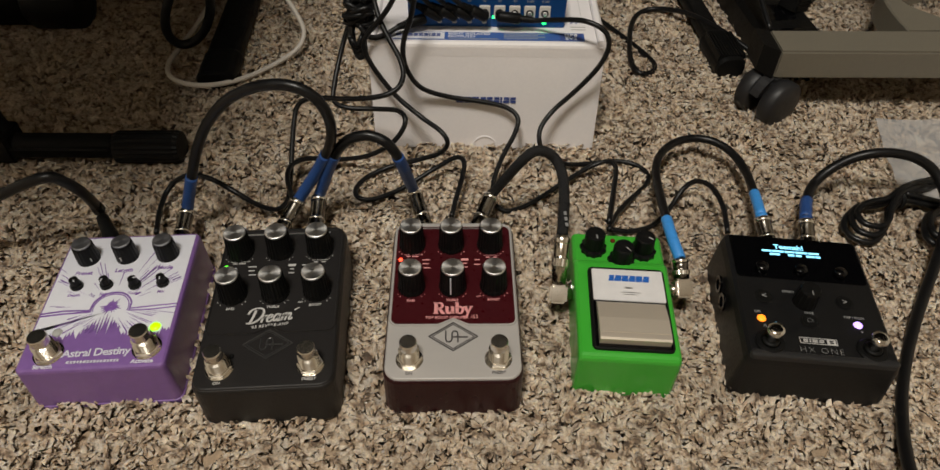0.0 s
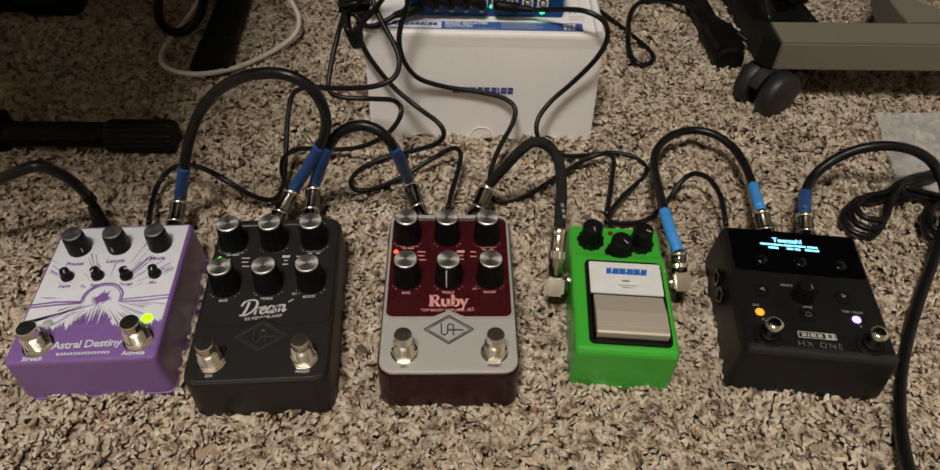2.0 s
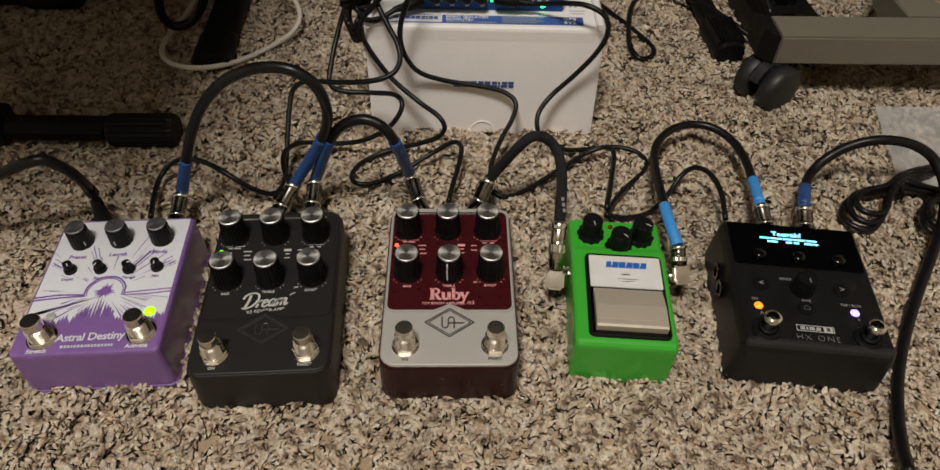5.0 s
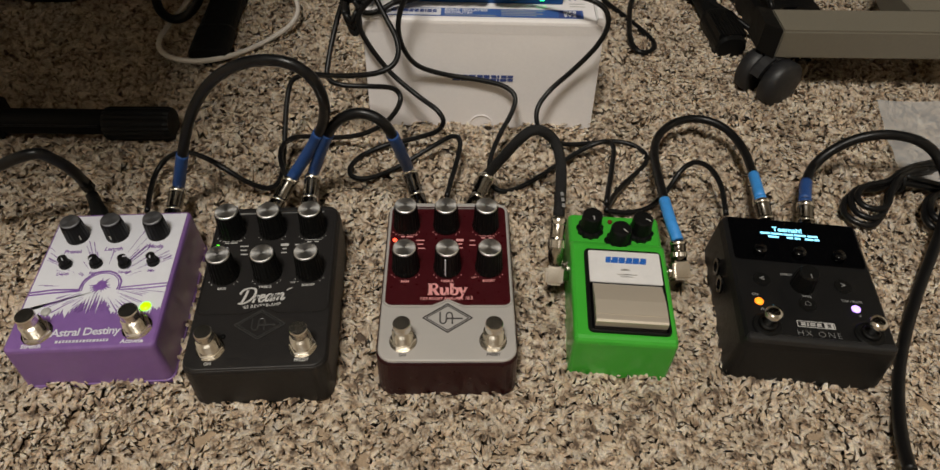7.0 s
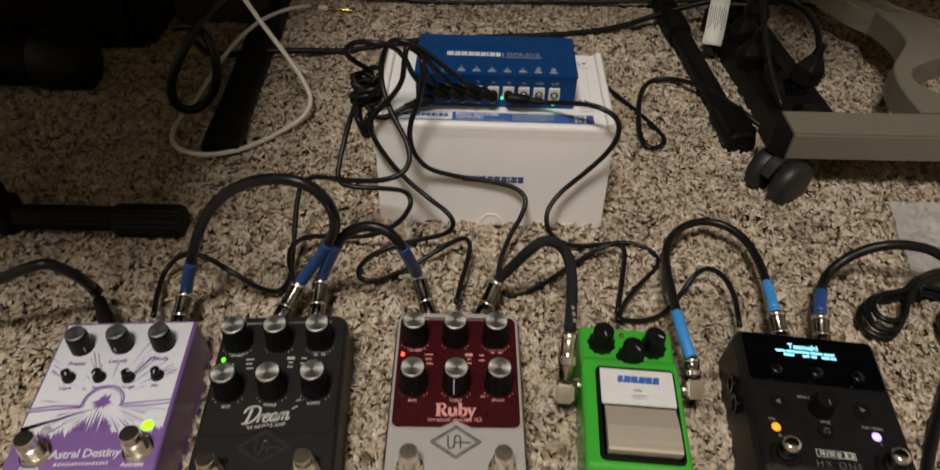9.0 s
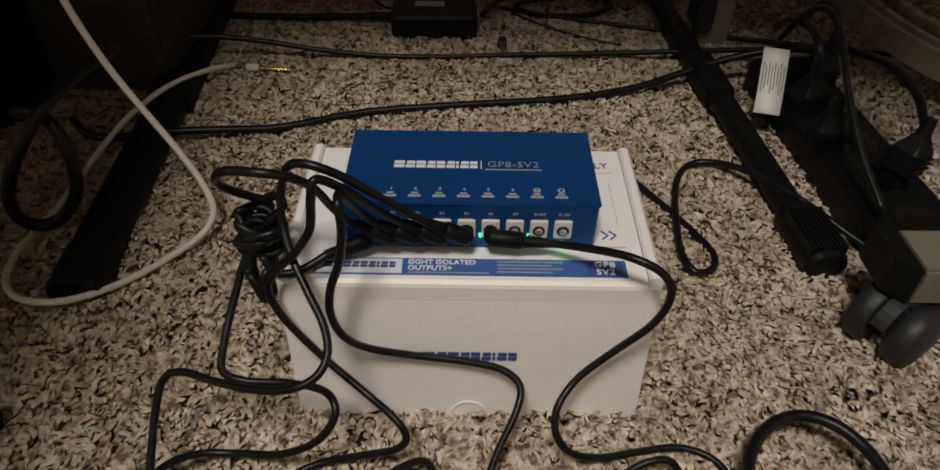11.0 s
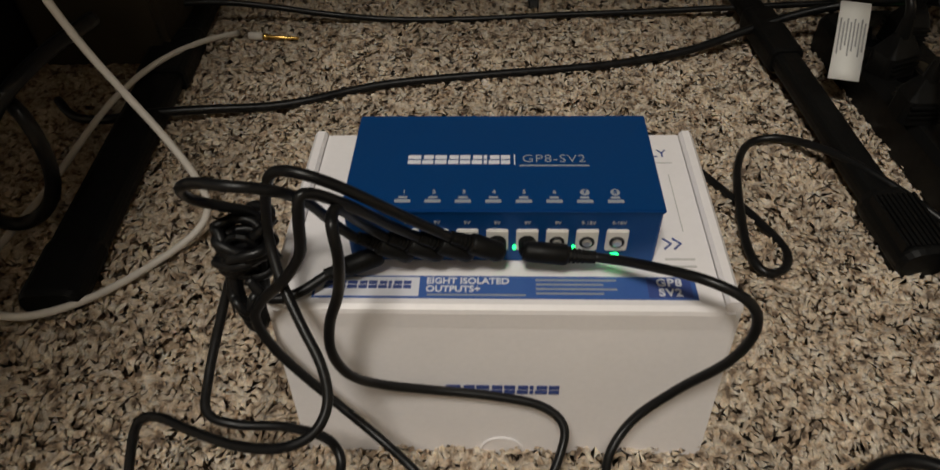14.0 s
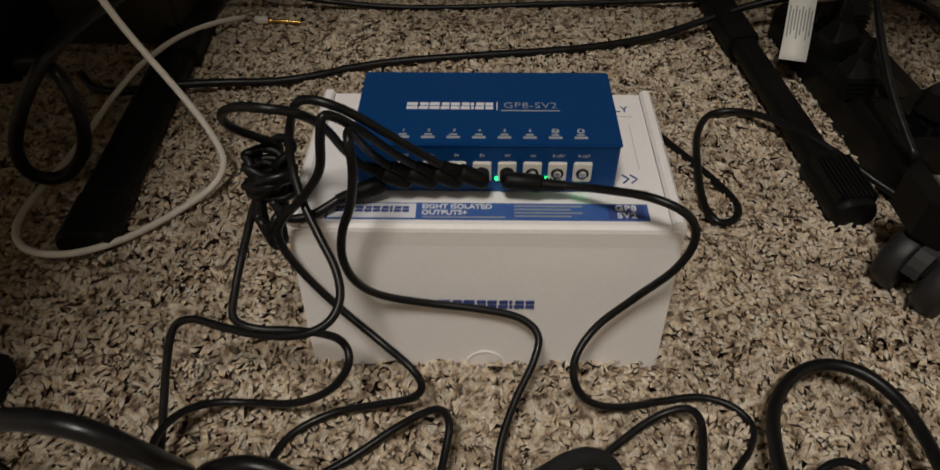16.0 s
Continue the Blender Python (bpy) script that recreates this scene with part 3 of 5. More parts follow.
def starburst_pedal(at):
    p = thing("effects_pedal", "purple reverb pedal with white starburst artwork and a lit green lamp", "effects pedal", at, group="row of effects pedals")
    W, D, T = 0.0955, 0.1210, 0.0440
    part("body", slab(W + 0.003, D + 0.003, 0.0055, [(0.0, 0.002), (0.002, 0.0), (T - 0.003, 0.0015), (T - 0.001, 0.0021), (T, 0.0034)], 5), PURPLE, p)
    part("base_lip", slab(W + 0.0042, D + 0.0042, 0.006, [(0.001, 0.0), (0.0045, 0.0), (0.005, 0.0008)], 5), PURPLE, p)
    z = T + 0.0001
    g = random.Random(4)
    # white panel whose lower edge breaks into rays
    hub = Vector((0.0005, -0.0095))
    left, right, top = -0.0452, 0.0452, 0.0575
    low = []
    x = right
    while x > left:
        near = abs(x - hub.x)
        if near < 0.0125:
            tip = hub.y - 0.0045 - near * 1.25 - (0.017 * g.random() if near < 0.0062 else 0.003 * g.random())
            notch = hub.y - 0.0035 - near * 1.15
        else:
            tip = -0.0318 - 0.0050 * g.random() + 0.10 * max(0, near - 0.030)
            notch = tip + 0.0022 + 0.0045 * g.random() * (1 - near / 0.055)
        low.append((x, tip))
        low.append((x - 0.0010, notch))
        x -= 0.0021
    pts = [(left, top), (left, -0.031)] + low[::-1] + [(right, -0.026), (right, top)]
    part("artwork_panel", loft([[(a, b, z) for a, b in pts], [(a, b, z + 0.0003) for a, b in pts]]), PRINTWHITE, p, "white screen-printed artwork panel")
    zz = z + 0.0004

    def ray(ang, r0, r1, w0, w1):
        d, s = Vector((math.cos(ang), math.sin(ang))), Vector((-math.sin(ang), math.cos(ang)))
        q = [hub + d * r0 + s * w0, hub + d * r1 + s * w1, hub + d * r1 - s * w1, hub + d * r0 - s * w0]
        far = max((abs(v.x) / right for v in q))
        if far > 1 or q[1].y > top - 0.001 or q[1].y < -0.034:
            q[1], q[2] = q[0] + (q[1] - q[0]) * 0.4, q[3] + (q[2] - q[3]) * 0.4
        if max(abs(v.x) for v in q) > right or max(v.y for v in q) > top - 0.001 or min(v.y for v in q) < -0.034:
            q = [hub + d * 0.017 + s * 0.00005, hub + d * 0.021 + s * 0.0001, hub + d * 0.021 - s * 0.0001, hub + d * 0.017 - s * 0.00005]
        lift = zz + 0.0000025 * len(rays)
        return loft([[(v.x, v.y, zz) for v in q], [(v.x, v.y, lift + 0.0001) for v in q]])
    rays = []
    for i in range(20):
        a = radians(-20 + 220 * g.random())
        r0 = 0.017 + 0.016 * g.random()
        rays.append(ray(a, r0, r0 + 0.008 + 0.022 * g.random(), 0.00004, 0.0001 + 0.0003 * g.random()))
    for i in range(30):
        a = radians(200 + 140 * i / 29 + g.uniform(-2, 2))
        rays.append(ray(a, 0.012 + 0.010 * g.random(), 0.025 + 0.012 * g.random(), 0.00005, 0.00015 + 0.0004 * g.random()))
    for i in range(20):
        a = radians(360 * i / 20)
        rays.append(ray(a, 0.0003, 0.0036 + 0.0042 * g.random(), 0.0012, 0.0001))
    for kx, ky, spread in ((-0.0285, 0.0100, 8), (-0.0078, 0.0098, 10), (0.0122, 0.0088, 8), (0.0315, 0.0098, 6), (-0.040, 0.020, 5), (0.040, 0.016, 5)):
        mid = math.atan2(ky - hub.y, kx - hub.x)
        for i in range(spread):
            a = mid + radians(g.uniform(-5, 5))
            r0 = math.hypot(kx - hub.x, ky - hub.y) + g.uniform(0.001, 0.007)
            rays.append(ray(a, r0, r0 + 0.006 + 0.014 * g.random(), 0.00005, 0.0001 + 0.00022 * g.random()))
    tagged(part("ray_artwork", join(rays), PRINTPURPLE, p, "purple radiating line artwork"), kind="stuff")
    arc = [Vector((hub.x + 0.0135 * math.cos(radians(a)), hub.y - 0.001 + 0.0135 * math.sin(radians(a)), zz)) for a in range(-15, 196, 10)]
    arc2 = [Vector((hub.x + 0.0120 * math.cos(radians(a)), hub.y - 0.001 + 0.0120 * math.sin(radians(a)), zz)) for a in range(-15, 196, 10)]
    part("arch_artwork", join([sweep([v + 0.0006 * Vector((noise.noise(v * 900), noise.noise(v * 700), 0)) for v in arc], 0.0007, 5), sweep(arc2, 0.0004, 5)]
                              + [sweep([(left, hub.y - 0.0065 + k * 0.0022, zz), (-0.030, hub.y - 0.0050 + k * 0.0026, zz), (hub.x - 0.0135, hub.y - 0.0042 + k * 0.0012, zz)], 0.0006, 5) for k in range(2)]
                              + [sweep([(right, hub.y - 0.0025 + k * 0.0026, zz), (0.030, hub.y - 0.0040 + k * 0.0030, zz), (hub.x + 0.0138, hub.y - 0.0042 + k * 0.0018, zz)], 0.0006, 5) for k in range(2)]), PRINTPURPLE, p)
    for x, y, turn in ((-0.0282, 0.0368, 40), (-0.0004, 0.0375, -10), (0.0288, 0.0378, -150)):
        k = part("knob", fluted([(0.0082, 0), (0.0080, 0.003), (0.0074, 0.0145), (0.0070, 0.0160), (0.0062, 0.0166), (0.0001, 0.0166)], 36, 0.00025), MATTE, p, m=pose(x, y, T, 0, 0, turn))
        part("pointer", box(-0.0003, 0.0003, -0.0082, -0.0070, 0.0040, 0.0075), PRINTGREY, k)
        part("knob_cap", lathe([(0.0066, 0.0160), (0.0066, 0.0170), (0.0060, 0.0173), (0.0001, 0.0171)], 28), GREYCAP, k, "dark satin metal top")
    for x, y, turn in ((-0.0285, 0.0100, 30), (-0.0078, 0.0098, -20), (0.0122, 0.0088, 100), (0.0315, 0.0098, 10)):
        k = part("trim_knob", fluted([(0.0045, 0), (0.0043, 0.003), (0.0034, 0.0032), (0.0031, 0.0085), (0.0001, 0.0088)], 20, 0.0002), MATTE, p, m=pose(x, y, T, 0, 0, turn))
        part("pointer", box(-0.0003, 0.0003, -0.0032, -0.0008, 0.0086, 0.0092), PRINTWHITE, k)
    for t, x, y in (("Preset", -0.0277, 0.0225), ("Length", 0.0004, 0.0238), ("Mode", 0.0295, 0.0250)):
        lettering(t, 0.0047, PRINTPURPLE, p, pose(x, y, zz), 0.0001, 0.1)
    for t, x, y in (("Depth", -0.0285, 0.0020), ("Rate", -0.0078, 0.0020), ("Tone", 0.0122, 0.0018), ("Mix", 0.0315, 0.0022)):
        lettering(t, 0.0033, PRINTPURPLE, p, pose(x, y, zz), 0.00006, 0.1)
    lettering("Astral Destiny", 0.0082, PRINTWHITE, p, pose(0.0016, -0.0478, z + 0.0002, 0, 0, 1), 0.0001, 0.0, 0.93)
    mark_blocks([0.0017, 0.0015, 0.0014, 0.0012, 0.0014, 0.0018, 0.0014, 0.0013, 0.0015, 0.0014, 0.0012, 0.0018, 0.0013, 0.0014, 0.0012, 0.0012], 0.0019, 0.0007, PRINTWHITE, p, pose(0.001, -0.0548, z + 0.0001))
    for t, x, y in (("Stretch", -0.0297, -0.0563), ("Activate", 0.0330, -0.0552)):
        lettering(t, 0.0043, PRINTWHITE, p, pose(x, y - 0.0012, z + 0.0002), 0.0001)
    for x, y in ((-0.0293, -0.0470), (0.0338, -0.0458)):
        foot_switch(p, x, y, T, 0.0062, 0.0195)
    led(p, -0.0290, -0.0304, T + 0.0004, LEDOFF, 0.0033, "unlit clear lamp")
    led(p, 0.0352, -0.0290, T + 0.0004, LEDGREEN, 0.0036, "lit green lamp")
    for x in (-0.024, 0.024):
        part("jack_socket", lathe([(0.006, 0), (0.006, 0.003), (0.0045, 0.0035), (0.0045, 0.001)], 16), MATTE, p, m=pose(x, D / 2 + 0.001, 0.024, -90, 0, 0))
    return p


starburst_pedal(pose(-0.2385, 0.0355, BASE, 0, 0, 3.3))


def green_pedal(at):
    p = thing("effects_pedal", "bright green overdrive pedal with a steel treadle switch", "effects pedal", at, group="row of effects pedals")
    W, D, T = 0.0690, 0.1210, 0.0445
    low = 0.0400
    # body: a stepped side profile, swept across the width with rounded edges
    prof = [(-D / 2, 0.0), (-D / 2, T - 0.0045), (-D / 2 + 0.0006, T - 0.0025), (-D / 2 + 0.0020, T - 0.0009), (-D / 2 + 0.0042, T - 0.0003), (0.0225, T), (0.0255, T - 0.0006), (0.0280, low + 0.001), (0.0300, low), (D / 2 - 0.003, low - 0.0005), (D / 2, low - 0.004), (D / 2, 0.0)]
    loops = []
    for x, ins in ((-W / 2, 0.0030), (-W / 2 + 0.0008, 0.0012), (-W / 2 + 0.0026, 0.0), (W / 2 - 0.0026, 0.0), (W / 2 - 0.0008, 0.0012), (W / 2, 0.0030)):
        loops.append([(x, y - math.copysign(ins * 0.8, y) * (abs(y) > 0.05), max(zz - ins, 0.0)) for y, zz in prof])
    part("body", loft(loops), GREEN, p)
    fy0, fy1 = -0.0545, 0.0185
    part("switch_frame", slab(0.0555, fy1 - fy0, 0.004, [(T - 0.001, 0), (T + 0.0016, 0.0003), (T + 0.0022, 0.001)], 4, (0.0025, (fy0 + fy1) / 2)), MATTE, p, "black plastic switch frame")
    part("label_plate", slab(0.0510, 0.0290, 0.0012, [(T + 0.0018, 0), (T + 0.0030, 0.0002)], 3, (0.0030, 0.0010)), LABELSILVER, p, "silver label plate")
    part("switch_gap", slab(0.0510, 0.0390, 0.0015, [(T + 0.0012, 0), (T + 0.0024, 0.0002)], 3, (0.0027, -0.0335)), GLOSS, p)
    # treadle: a plate that rises towards its lip
    prof = [(-0.0505, T + 0.0022), (-0.0508, T + 0.0078), (-0.0495, T + 0.0088), (-0.0330, T + 0.0086), (-0.0175, T + 0.0050), (-0.0160, T + 0.0040), (-0.0160, T + 0.0022)]
    part("treadle", loft([[(x, y + s * 0.0, zz) for y, zz in prof] for x, s in ((-0.0208, 0), (-0.0202, 0), (0.0260, 0), (0.0266, 0))]), SATINSTEEL, p, "satin steel treadle")
    part("treadle_lip", box(-0.0200, 0.0258, -0.0452, -0.0444, T + 0.0088, T + 0.0091), SATINSTEEL, p)
    mark_blocks([0.0036, 0.0050, 0.0046, 0.0048, 0.0046, 0.0046], 0.0054, 0.0003, PRINTBLUE, p, pose(0.0040, 0.0070, T + 0.0031), slant=0.15, stroke=0.05)
    for r in ((0.003, -0.0018, 0.006, 0.0014), (0.004, -0.0060, 0.014, 0.0008), (0.004, -0.0080, 0.010, 0.0008)):
        part("legend", plates([r], T + 0.0030), CAP, p)
    for x, y, turn in ((-0.0188, 0.0420, 10), (0.0014, 0.0302, 40), (0.0183, 0.0410, 60)):
        k = part("knob", lathe([(0.0078, 0.004), (0.0074, 0.0165), (0.0066, 0.0175), (0.0001, 0.0175)], 24), MATTE, p, m=pose(x, y, low, 0, 0, turn), smooth=False)
        part("knob_skirt", fluted([(0.0102, 0), (0.0104, 0.0028), (0.0092, 0.0044), (0.0070, 0.0044)], 22, 0.0011), MATTE, k)
        part("pointer", box(-0.0003, 0.0003, -0.0060, -0.002, 0.0173, 0.0178), PRINTGREY, k)
    led(p, -0.0030, 0.0515, low, LEDDARK, 0.0019, "unlit dark red lamp")
    for s in (-1, 1):
        part("jack_collar", lathe([(0.0062, 0), (0.0062, 0.002), (0.0050, 0.0024), (0.0050, 0.0065), (0.0038, 0.0068)], 18), CHROME, p, "nickel jack collar", True,
             pose(s * (W / 2 - 0.0005), 0.0135, 0.026, 0, s * 90, 0))
    return p


green_pedal(pose(0.1225, 0.0420, BASE, 0, 0, -4.0))


def screen_pedal(at):
    p = thing("effects_pedal", "black multi-effects pedal with a lit blue screen", "effects pedal", at, group="row of effects pedals")
    W, D, T = 0.0985, 0.1180, 0.0455
    part("body", slab(W + 0.008, D + 0.004, 0.008, [(0.0, 0.002), (0.003, 0.0), (T - 0.008, 0.0028), (T - 0.002, 0.0042), (T, 0.0062)], 6), HXBLACK, p)
    part("front_bevel", slab(W - 0.002, 0.0062, 0.0030, [(T - 0.0030, 0), (T + 0.0006, 0.0004), (T + 0.0014, 0.0012), (T + 0.0016, 0.0022)], 5, (0, -0.0548)), LIPGREY, p, "raised dark grey front lip")
    part("screen_glass", slab(W - 0.006, 0.0420, 0.003, [(T - 0.0002, 0), (T + 0.0007, 0.0003)], 4, (0, 0.0335)), GLOSS, p, "glossy black display glass")
    z = T + 0.0008
    lettering("Teemah!", 0.0062, SCREENBLUE, p, pose(-0.0035, 0.0445, z), 0.00012, name="screen_text")
    for x, w in ((-0.0205, 0.007), (-0.0120, 0.0085), (-0.0035, 0.0070), (0.0050, 0.0085), (0.0140, 0.0075)):
        part("screen_bar", plates([(x, 0.0398, w, 0.0016)], z), SCREENBLUE, p, "lit bar of screen text")
    for x, w in ((-0.0150, 0.0075), (-0.0030, 0.0045), (0.0025, 0.0040), (0.0110, 0.0060), (0.0165, 0.0035)):
        part("screen_bar", plates([(x, 0.0366, w, 0.0017)], z), SCREENBLUE, p, "lit bar of screen text")
    for x in (-0.0283, -0.0005, 0.0275):
        part("encoder", lathe([(0.0046, 0), (0.0046, 0.0045), (0.0040, 0.0056), (0.0001, 0.0060)], 20), GLOSS, p, "glossy black push encoder", True, pose(x, 0.0200, z - 0.0004))
    for x, y, ch in ((-0.0308, -0.0055, "<"), (0.0250, -0.0056, ">"), (-0.0032, -0.0244, "")):
        b = part("push_button", lathe([(0.0062, 0), (0.0062, 0.0006), (0.0054, 0.0007), (0.0050, 0.0013), (0.0001, 0.0013)], 22), MATTE, p, m=pose(x, y, T))
        if ch:
            lettering(ch, 0.0062, PRINTDIM, b, pose(0, 0, 0.0015), 0.0001)
        else:
            part("icon", join([sweep([(-0.0018, -0.0016, 0.0015), (-0.0018, 0.0004, 0.0015), (0, 0.002, 0.0015), (0.0018, 0.0004, 0.0015), (0.0018, -0.0016, 0.0015), (-0.0018, -0.0016, 0.0015)], 0.00016, 4)]), PRINTDIM, b)
    k = part("knob", fluted([(0.0084, 0), (0.0082, 0.003), (0.0072, 0.0135), (0.0062, 0.0150), (0.0001, 0.0150)], 30, 0.0003), MATTE, p, m=pose(-0.0030, -0.0075, T))
    part("pointer", box(-0.0003, 0.0003, -0.0058, -0.002, 0.0148, 0.0153), PRINTDIM, k)
    led(p, -0.0357, -0.0252, T, LEDORANGE, 0.0030, "lit orange lamp")
    led(p, 0.0292, -0.0246, T, LEDLILAC, 0.0030, "lit lilac lamp")
    for x, y in ((-0.0340, -0.0455), (0.0325, -0.0455)):
        part("switch_surround", lathe([(0.0098, 0), (0.0098, 0.0012), (0.0088, 0.0022), (0.0064, 0.0024), (0.0060, 0.0002)], 26), MATTE, p, m=pose(x, y, T))
        d = part("foot_switch", lathe([(0.0036, 0.0), (0.0036, 0.0095), (0.0052, 0.0105), (0.0057, 0.0116), (0.0057, 0.0140), (0.0052, 0.0152), (0.0032, 0.0156), (0.0001, 0.0157)], 32), STEEL, p, "domed chrome foot switch", True, pose(x, y, T + 0.0006))
        part("collar", lathe([(0.0058, 0.0004), (0.0058, 0.0030), (0.0046, 0.0036), (0.0037, 0.0036)], 26), MATTE, d, smooth=True)
    part("logo_frame", join([box(-0.0120, 0.0120, 0.0021, 0.0025, 0, 0.0003), box(-0.0120, 0.0120, -0.0025, -0.0021, 0, 0.0003), box(-0.0124, -0.0120, -0.0025, 0.0025, 0, 0.0003), box(0.0120, 0.0124, -0.0025, 0.0025, 0, 0.0003)]), PRINTGREY, p, m=pose(-0.0010, -0.0412, T))
    mark_blocks([0.0030, 0.0012, 0.0034, 0.0032], 0.0024, 0.0009, PRINTGREY, p, pose(-0.0042, -0.0412, T + 0.0001), stroke=0.2)
    part("logo_block", box(-0.0029, 0.0029, -0.0019, 0.0019, 0, 0.0002), PRINTGREY, p, m=pose(0.0075, -0.0412, T))
    mark_blocks([0.0024], 0.0024, 0.0008, HXBLACK, p, pose(0.0075, -0.0412, T + 0.00025), stroke=0.2)
    lettering("HX ONE", 0.0066, PRINTDIM, p, pose(-0.0005, -0.0490, T + 0.0003), -0.00018, 0, 1.25)
    for t, x, y, s in (("ON", -0.0375, -0.0195, 0.0028), ("SAVE", -0.0020, -0.0175, 0.0028), ("TAP / FLUX", 0.0280, -0.0185, 0.0028), ("EFFECT", -0.0125, 0.0008, 0.0026)):
        lettering(t, s, PRINTDIM, p, pose(x, y, T + 0.0003), 0.00004)
    lettering("^", 0.0060, PRINTDIM, p, pose(-0.0345, -0.0325, T + 0.0003))
    lettering("v", 0.0042, PRINTDIM, p, pose(0.0305, -0.0300, T + 0.0003))
    for y in (0.020, 0.003):
        part("side_socket", ring(0.0042, 0.0068, 0, 0.0016, 20), GLOSS, p, m=pose(-W / 2 - 0.0032, y, 0.026, 0, -90, 0))
        part("socket_hole", lathe([(0.0042, 0.0002), (0.0042, 0.0006), (0.0001, 0.0006)], 18), GLOSS, p, m=pose(-W / 2 - 0.0030, y, 0.026, 0, -90, 0))
    return p


screen_pedal(pose(0.2520, 0.0360, BASE, 0, 0, -6.2))

# ---- patch cables ----


def straight_plug(parent, base, tip, over=SLEEVE):
    """Quarter-inch plug: nickel barrel from base towards tip, with a coloured sleeve over the cable beyond it."""
    full, base = Vector(tip), Vector(base)
    tip = base + (full - base) * 0.94
    length = (tip - base).length
    part("sleeve_end", sweep([tip - (full - base) * 0.03, full + (full - base) * 0.02], 0.0048, 14), over, parent, smooth=True)
    p = part("plug", lathe([(0.0056, 0.0), (0.0064, 0.001), (0.0064, length * 0.42), (0.0058, length * 0.45), (0.0060, length * 0.48), (0.0060, length - 0.0070), (0.0064, length - 0.006), (0.0064, length - 0.001), (0.0046, length)], 24), DARKMIRROR, parent,
             "polished nickel jack plug", True, along(base, tip))
    part("plug_band", lathe([(0.0064, length * 0.38), (0.0067, length * 0.385), (0.0067, length * 0.43), (0.0064, length * 0.435)], 24), CHROME, p, "bright nickel band", True)
    part("cable_clamp", lathe([(0.0058, length - 0.0050), (0.0068, length - 0.0045), (0.0068, length - 0.0014), (0.0058, length - 0.0006)], 24), CHROME, p, "bright nickel ring", True)
    return p


def angle_plug(parent, socket, elbow, tip, dark=False):
    """Right-angle plug: a squared head at the elbow, a thin neck to the socket and a barrel to the tip."""
    p = part("angle_plug", join([box(-0.0065, 0.0065, -0.0065, 0.0065, -0.0065, 0.0075, 0.0018)]), CHROME, parent, "right-angle nickel jack plug", m=along(elbow, tip))
    n = (Vector(tip) - Vector(elbow)).length
    part("barrel", lathe([(0.0058, 0.007), (0.0058, n * 0.62), (0.0053, n * 0.64), (0.0055, n * 0.66), (0.0055, n * 0.97), (0.0042, n)], 20), DARKMIRROR if dark else SATINNICKEL, p, smooth=True)
    part("knurled_band", fluted([(0.0060, n * 0.46), (0.0063, n * 0.47), (0.0063, n * 0.60), (0.0060, n * 0.61)], 40, 0.0003), CHROME, p, "knurled nickel band")
    part("barrel_ring", lathe([(0.0058, n * 0.86), (0.0060, n * 0.87), (0.0060, n * 0.95), (0.0058, n * 0.96)], 20), CHROME, p, smooth=True)
    part("neck", sweep([Vector(elbow), Vector(socket)], 0.0042, 14), SATINNICKEL, parent, "nickel plug neck", True)
    return p


def patch_cable(label, points, radius, mat=BLACK, per=7, loosen=1):
    c = thing("patch_cable", label, "audio cable", group="pedal cables")
    line = smooth_line(relax(points, loosen), per)
    part("cable", sweep(line, radius, 12), mat, c, smooth=True)
    return c, line


def sleeve_on(c, line, start, length, radius, mat, label):
    """Shrink tubing over a stretch of the line, from one end."""
    pts = line if start == 0 else line[::-1]
    run, use = 0.0, [pts[0]]
    for a, b in zip(pts, pts[1:]):
        step = (b - a).length
        if run + step > length:
            use.append(a + (b - a) * ((length - run) / step))
            break
        run += step
        use.append(b)
    part("sleeve", sweep(use, radius, 14), mat, c, label, True)


arch1 = [(-0.218, 0.137, 0.028), (-0.203, 0.134, 0.067), (-0.194, 0.134, 0.091), (-0.181, 0.136, 0.116), (-0.160, 0.129, 0.142), (-0.137, 0.122, 0.157), (-0.118, 0.120, 0.162), (-0.100, 0.117, 0.161), (-0.088, 0.114, 0.152), (-0.084, 0.119, 0.130), (-0.089, 0.132, 0.102), (-0.101, 0.143, 0.075), (-0.118, 0.149, 0.045), (-0.128, 0.148, 0.030)]
c, line = patch_cable("thick black patch cable with dark blue sleeves arching between two pedals", arch1, 0.0040)
sleeve_on(c, line, 0, 0.040, 0.0047, SLEEVE, "dark blue shrink sleeve")
sleeve_on(c, line, 1, 0.064, 0.0047, SLEEVE, "dark blue shrink sleeve")
straight_plug(c, (-0.2165, 0.1000, 0.021), arch1[0])
straight_plug(c, (-0.1420, 0.1120, 0.020), arch1[-1])

arch2 = [(-0.112, 0.152, 0.030), (-0.100, 0.145, 0.062), (-0.089, 0.136, 0.091), (-0.081, 0.133, 0.101), (-0.073, 0.131, 0.108), (-0.064, 0.131, 0.110), (-0.055, 0.130, 0.109), (-0.047, 0.127, 0.104), (-0.043, 0.126, 0.099), (-0.038, 0.133, 0.076), (-0.034, 0.158, 0.030)]
c, line = patch_cable("short black patch cable with dark blue sleeves arching between two pedals", arch2, 0.0040)
sleeve_on(c, line, 0, 0.060, 0.0047, SLEEVE, "dark blue shrink sleeve")
sleeve_on(c, line, 1, 0.068, 0.0047, SLEEVE, "dark blue shrink sleeve")
straight_plug(c, (-0.1120, 0.1130, 0.021), arch2[0])
straight_plug(c, (-0.0210, 0.1160, 0.021), arch2[-1])

